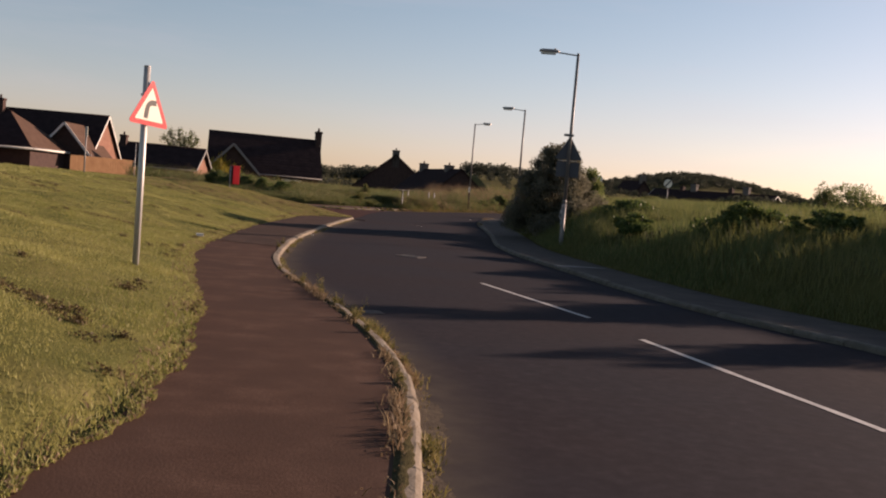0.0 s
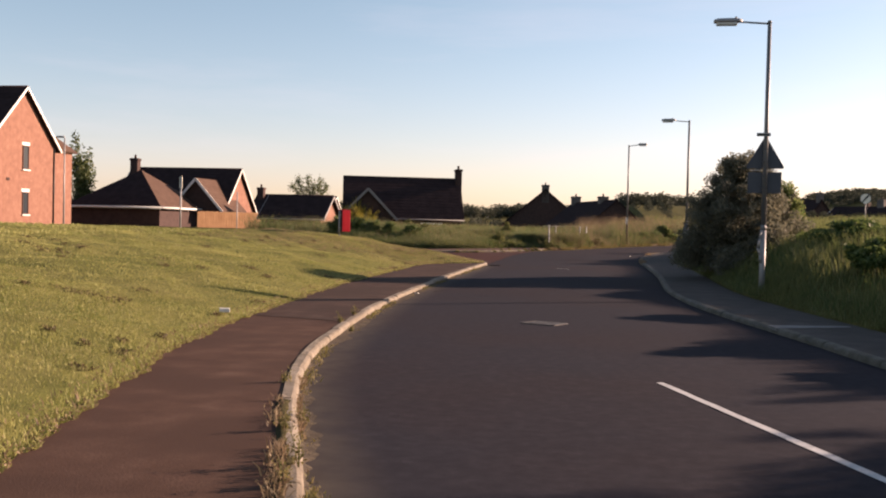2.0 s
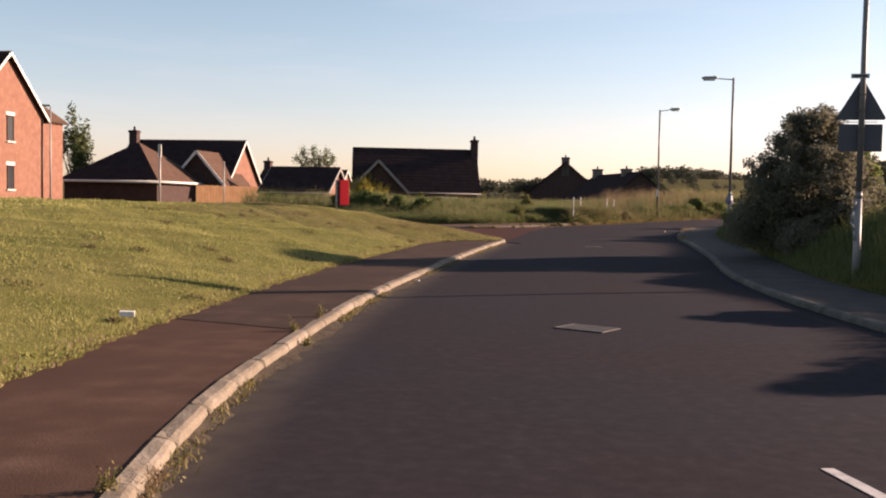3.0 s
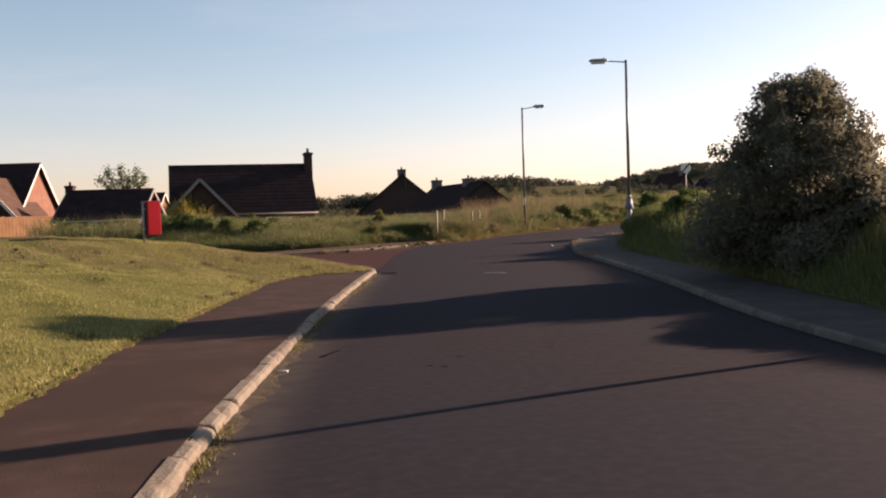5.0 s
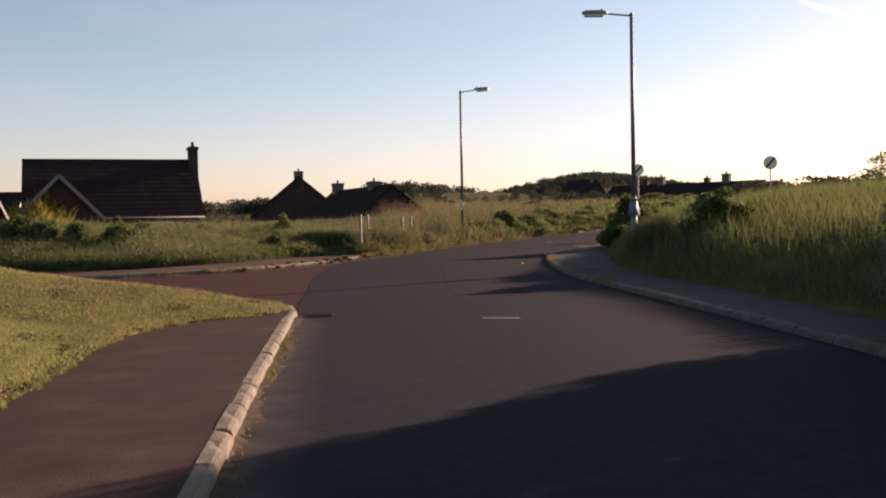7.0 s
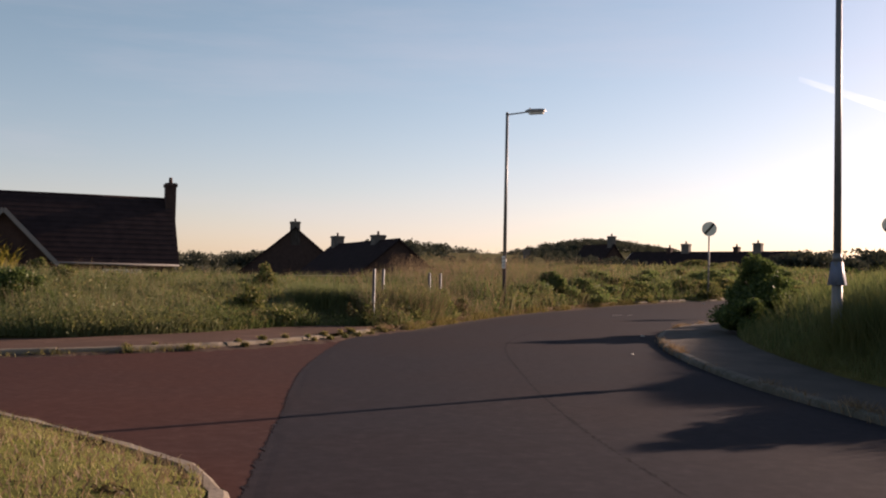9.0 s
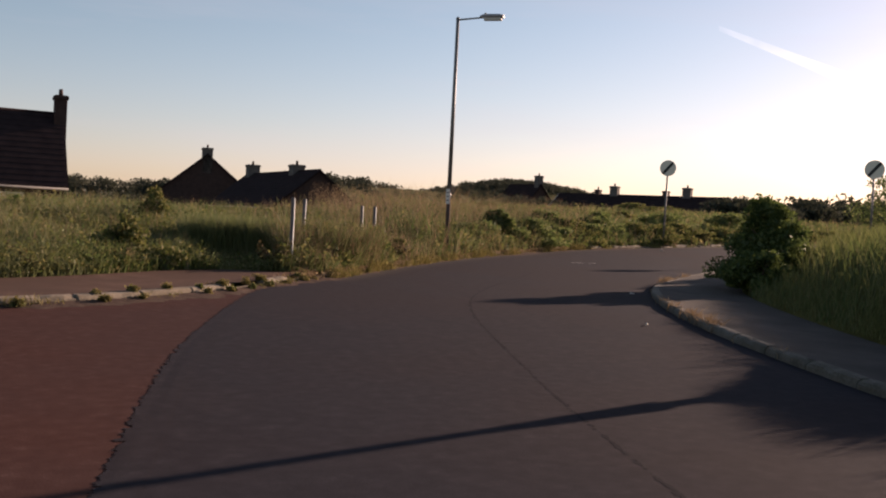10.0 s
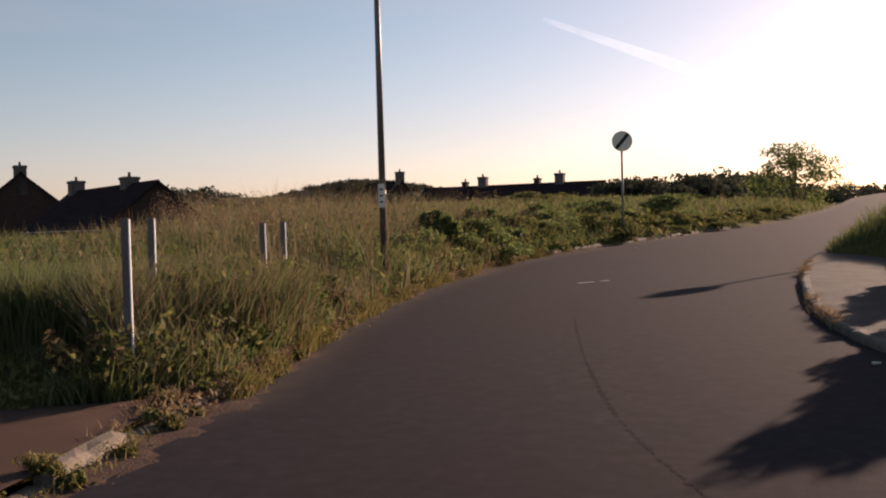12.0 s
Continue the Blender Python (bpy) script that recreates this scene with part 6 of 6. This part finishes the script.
def kerb_moss(line, y0, y1, width, label):
    """Moss and soil that creep from the footway over the back of the kerb."""
    ln, far, w = ragged(line, y0, y1, width, 71)
    zk = road_z(ln[:, 0], ln[:, 1])
    rows = np.stack([np.stack([np.full(len(ln), -0.17), zk + 0.088], 1), np.stack([np.full(len(ln), -0.13), zk + 0.108], 1), np.stack([-0.125 + w * 0.6, zk + 0.106], 1), np.stack([-0.125 + w, zk + 0.094], 1)], 1)
    sheet("kerb_moss", ln, far, rows, M_MOSS, label, "moss")


def kerb_plant(x, y, dz, h, r2, leaf=0.022, shoots=5, mat=None):
    """A small straggling weed with a leafy stem and side shoots."""
    s = thing("weed_plant", pose(x, y, float(road_z(x, y)) + dz), "straggling leafy weed rooted beside the kerb", "weeds", "kerb weed plants")
    bm, sets = bmesh.new(), []
    for k in range(shoots):
        an, lean = r2.uniform(0, 6.28), r2.uniform(0.05, 0.5 if shoots < 7 else 1.1)
        hh = h * (1.0 if k == 0 else r2.uniform(0.4, 0.85))
        tip = Vector((math.cos(an) * lean * hh, math.sin(an) * lean * hh, hh))
        add_tube(bm, (0, 0, -0.02), tip, 0.004, 0.0015, 5)
        t = r2.uniform(0.15, 1.0, 26)
        sets.append(leaves(tip.x * t + r2.normal(0, 0.022, 26), tip.y * t + r2.normal(0, 0.022, 26), np.maximum(tip.z * t + r2.normal(0, 0.012, 26), 0.005), leaf * (1.3 - 0.6 * t), r2))
    part("stem", bm, M_WEED, s)
    part("leaves", fast_mesh("leaves", *join(sets), mat or M_GUTTER), mat or M_GUTTER, s)


gutter("gutter_silt", C_LEFT, -2, 43.3, 0.2, "pale silt and moss along the gutter")
gutter("gutter_silt", C_FAR, 50, 76, 0.36, "reddish silt and leaf litter at the far kerb", M_REDDIRT)
kerb_moss(C_LEFT, -2, 15.5, 0.075, "moss and soil over the back of the kerb stones")
weeds("gutter_weeds", C_LEFT, -2, 14, 1, 420, 0.11, 3, "straggly weeds and moss along the gutter")
weeds("gutter_weeds", C_LEFT, 14, 43.5, 1, 150, 0.055, 4, "sparse weed tufts along the silted gutter")
weeds("kerb_weeds", C_LEFT - [0.11, 0], 3, 15.5, -1, 170, 0.09, 5, "short dry weeds behind the kerb stones", 0.088)
weeds("gutter_weeds", C_LEFT + [0.05, 0], -2, 17, -1, 260, 0.085, 17, "dry yellow grass rooted at the kerb foot")
rw = np.random.default_rng(33)
for y, off, h in ((13.35, -0.03, 0.27), (11.0, -0.02, 0.25), (12.1, -0.1, 0.15), (9.9, -0.12, 0.13), (8.6, 0.04, 0.12), (7.4, -0.12, 0.1), (14.9, 0.05, 0.18), (16.3, -0.13, 0.13), (10.4, 0.06, 0.14), (12.6, 0.07, 0.16), (21.7, -0.15, 0.16), (21.3, 0.08, 0.12), (22.9, -0.13, 0.17), (5.6, 0.05, 0.1), (10.7, -0.12, 0.16), (11.5, 0.06, 0.15), (12.9, -0.12, 0.17), (14.3, -0.11, 0.14)):
    kerb_plant(float(np.interp(y, C_LEFT[:, 1], C_LEFT[:, 0])) + off, y, 0.09 if off < 0 else 0.01, h, rw, 0.014, 5)
weeds("kerb_weeds", C_FAR + [0.0, -0.02], 50, 59.3, 1, 110, 0.12, 8, "leafy weeds over the broken far kerb")
weeds("kerb_weeds", C_FAR + [0.0, -0.02], 59.3, 75, 1, 350, 0.2, 12, "leafy weeds crowding the far kerb")
weeds("kerb_weeds", C_FAR + [0.06, -0.06], 59.3, 70, 1, 500, 0.19, 9, "tall leafy weeds spilling from the kerb onto the road")
weeds("kerb_weeds", C_FAR + [-0.08, 0.08], 56, 72, -1, 200, 0.12, 10, "dry grass tufts rooted between the far kerb stones", 0.06)
weeds("kerb_weeds", C_RIGHT + [0.12, 0], 44, 70, -1, 300, 0.16, 11, "dry grass sprouting on the inner kerb")

far_side_way = shifted(C_FAR, 1.0) - C_FAR
for k in range(84):
    i = int(np.searchsorted(C_FAR[:, 1] * (C_FAR[:, 0] > -8), 53.6 + 0.165 * k + 0.3 * math.sin(2.1 * k) + rw.uniform(-0.12, 0.12)))
    off = rw.choice([-0.16, -0.1, -0.04, 0.05, 0.09])
    q = C_FAR[i] + far_side_way[i] * off
    kerb_plant(float(q[0]), float(q[1]), 0.08 if off < 0 else 0.01, rw.uniform(0.04, 0.12), rw, rw.uniform(0.02, 0.03), 8, (M_GUTTER, M_GUTTER, M_WEED)[k % 3])
# brown docks and broad-leaved weeds at the meadow's foot
for k, (x, y, h) in enumerate(((-2.95, 59.6, 0.5), (-2.75, 59.75, 0.62), (-3.05, 59.85, 0.42), (-2.2, 60.1, 0.5), (-1.95, 60.5, 0.55), (-1.75, 60.75, 0.45), (-1.4, 61.6, 0.5), (-0.95, 62.5, 0.42), (-0.35, 63.7, 0.45), (-4.6, 59.0, 0.45), (-5.2, 58.4, 0.4), (-5.7, 57.6, 0.42), (-6.4, 57.0, 0.4))):
    kerb_plant(x, y, ground_at(x, y) - float(road_z(x, y)), h, rw, 0.05, 9, (M_BROWN, M_WEED, M_BROWN, M_NETTLE)[k % 4])
# yellowed leaf litter where the meadow meets the kerb
lit = C_FAR[(C_FAR[:, 1] > 58.6) & (C_FAR[:, 1] < 74)]
pick = rw.uniform(0, len(lit) - 1.001, 9000)
base, frac = pick.astype(int), (pick % 1)[:, None]
spot = lit[base] * (1 - frac) + lit[base + 1] * frac + (shifted(lit, 1.0) - lit)[base] * (rw.normal(-0.1, 0.13, 9000) * (0.6 + 0.5 * np.sin(pick * 0.8)))[:, None]
stuff("leaf_litter", *leaves(spot[:, 0], spot[:, 1], road_z(spot[:, 0], spot[:, 1]) + rw.uniform(0.02, 0.12, 9000), 0.026, rw), M_DRY, "yellowed dead leaves along the far kerb", "leaf litter")

# far woods and hedgerows
r = np.random.default_rng(99)
sets = []


def wood(points, n, h, spread, size):
    line = np.array(points, float)
    seg = np.concatenate([[0], np.cumsum(np.linalg.norm(np.diff(line, axis=0), axis=1))])
    for k in range(n):
        s = r.uniform(0, seg[-1])
        x, y = np.interp(s, seg, line[:, 0]) + r.normal() * spread, np.interp(s, seg, line[:, 1]) + r.normal() * spread
        z = ground_at(x, y)
        hh = h * (0.55 + 0.55 * r.beta(1.6, 2.0))
        m = 120
        p = r.normal(size=(m, 3))
        p /= np.linalg.norm(p, axis=1)[:, None] + 1e-9
        q = r.uniform(0.55, 1.05, m)[:, None]
        p = p * q * [hh * 0.55, hh * 0.55, hh * 0.5] + [x, y, z + hh * 0.5]
        sets.append(leaves(p[:, 0], p[:, 1], p[:, 2], size * hh, r))


wood([(-130, 290), (-60, 280), (-10, 300), (20, 310)], 520, 4.4, 5, 0.1)
wood([(10, 330), (60, 330), (120, 300), (190, 280)], 420, 4.0, 7, 0.1)
wood([(70, 600), (110, 585), (154, 580), (200, 585), (240, 600)], 620, 5.0, 24, 0.11)
wood([(120, 630), (154, 610), (190, 630)], 320, 5.0, 26, 0.11)
wood([(8, 128), (30, 152), (60, 192)], 110, 1.0, 7, 0.14)
wood([(-40, 150), (-12, 160), (8, 170)], 70, 2.0, 5, 0.13)
wood([(80, 190), (100, 190), (150, 200), (220, 190)], 260, 4.0, 5, 0.11)
stuff("far_woods", *join(sets), M_FAR, "dark distant woods and hedgerows on the skyline", "woods")
sets = []
wood([(33.5, 115), (45, 121)], 170, 2.0, 1.0, 0.11)
wood([(44, 120), (58, 133)], 170, 2.7, 1.1, 0.1)
wood([(57, 132), (72, 149), (90, 165)], 170, 3.9, 1.5, 0.1)
stuff("hedgerow", *join(sets), M_FAR, "dark field hedge behind the rising road", "hedge")

# tarred seams in the road
for pts in ([(2.4, 62.6), (1.7, 61.2), (0.7, 59.1), (-0.1, 57.1), (-0.65, 54.7), (-1.05, 51.0), (-1.25, 48.5), (-1.35, 46.0), (-1.3, 43.0)],):
    tagged(new("tar_seam", soft_ribbon("tar_seam", pts, 0.2, 0.0012, M_SEAM, (0, 0.35, 0.75, 0.35, 0))), "dark tarred seam along the road surface", "road seam", kind="structure")

tagged(new("asphalt_joint", soft_ribbon("asphalt_joint", JOINT, 0.3, 0.004, M_JOINT, (0, 0.4, 0.8, 1.2, 1.2))), "ragged edge of grey asphalt laid over red asphalt", "road seam", kind="structure")

# small pits broken out of the surface
for pts in ([(-2.5, 29.05), (-2.44, 29.03)], [(-2.36, 28.98), (-2.3, 28.96)], [(-3.66, 29.85), (-3.6, 30.05), (-3.5, 30.35)], [(-2.2, 29.62), (-2.14, 29.6)], [(-1.2, 30.1), (-1.15, 30.1)]):
    tagged(new("road_pit", ribbon("road_pit", pts, 0.085, 0.002, M_PIT, 0.035)), "small dark pit broken out of the asphalt", "pothole", "road pits")

# litter
for x, y, yaw, on_lawn in ((-5.36, 21.45, 30, True), (-3.88, 28.9, 20, False), (3.0, 58.55, 10, False), (1.42, 54.2, 60, False), (10.6, 74.6, 0, False)):
    z = ground_at(x, y) if on_lawn else road_top(x, y)
    bm = box((0.15, 0.06, 0.06) if on_lawn else (0.09, 0.035, 0.02), (0, 0, 0.015), 0.008)
    for v in bm.verts:
        v.co += Vector((noise.noise(v.co * 30 + Vector((x, 0, 0))), noise.noise(v.co * 30 + Vector((0, y, 3))), noise.noise(v.co * 25))) * 0.014
    ob = new("litter", bm_mesh("litter", bm, M_WHITE))
    ob.matrix_world = pose(x, y, z + (0.07 if on_lawn else 0.008), 0, 0, yaw)
    tagged(ob, "crumpled scrap of white litter by the kerb", "litter", "scraps of litter")

# vapour trail high in the sky
d0, d1 = Vector((0.432, 0.885, 0.2)).normalized(), Vector((0.58, 0.80, 0.13)).normalized()
vs = []
for k in range(25):
    p = d0.lerp(d1, k / 24).normalized() * 4200
    w = 10 + 22 * (k / 24)
    vs += [p + Vector((0, 0, w)), p - Vector((0, 0, w))]
me = mesh_of("vapour_trail", vs, [(2 * k, 2 * k + 1, 2 * k + 3, 2 * k + 2) for k in range(24)], M_WHITE)
mt = bpy.data.materials.new("vapour")
mt.use_nodes = True
n, l = mt.node_tree.nodes, mt.node_tree.links
n.remove(n["Principled BSDF"])
# a weak glow takes the place of sunlight on the vapour
tp, em, mx = n.new("ShaderNodeBsdfTransparent"), n.new("ShaderNodeEmission"), n.new("ShaderNodeMixShader")
em.inputs[0].default_value, em.inputs[1].default_value = (1, 0.97, 0.93, 1), 1.0
nz, geo = n.new("ShaderNodeTexNoise"), n.new("ShaderNodeNewGeometry")
nz.inputs["Scale"].default_value = 0.006
l.new(geo.outputs["Position"], nz.inputs["Vector"])
rr = ramp(n, [(0.3, (0.0, 0.0, 0.0)), (0.75, (0.17, 0.17, 0.17))])
l.new(nz.outputs[0], rr.inputs[0])
l.new(rr.outputs[0], mx.inputs[0])
l.new(tp.outputs[0], mx.inputs[1])
l.new(em.outputs[0], mx.inputs[2])
l.new(mx.outputs[0], n["Material Output"].inputs[0])
me.materials[0] = mt
trail = new("vapour_trail", me)
tagged(trail, "faint white vapour trail across the evening sky", "vapour trail", kind="structure")
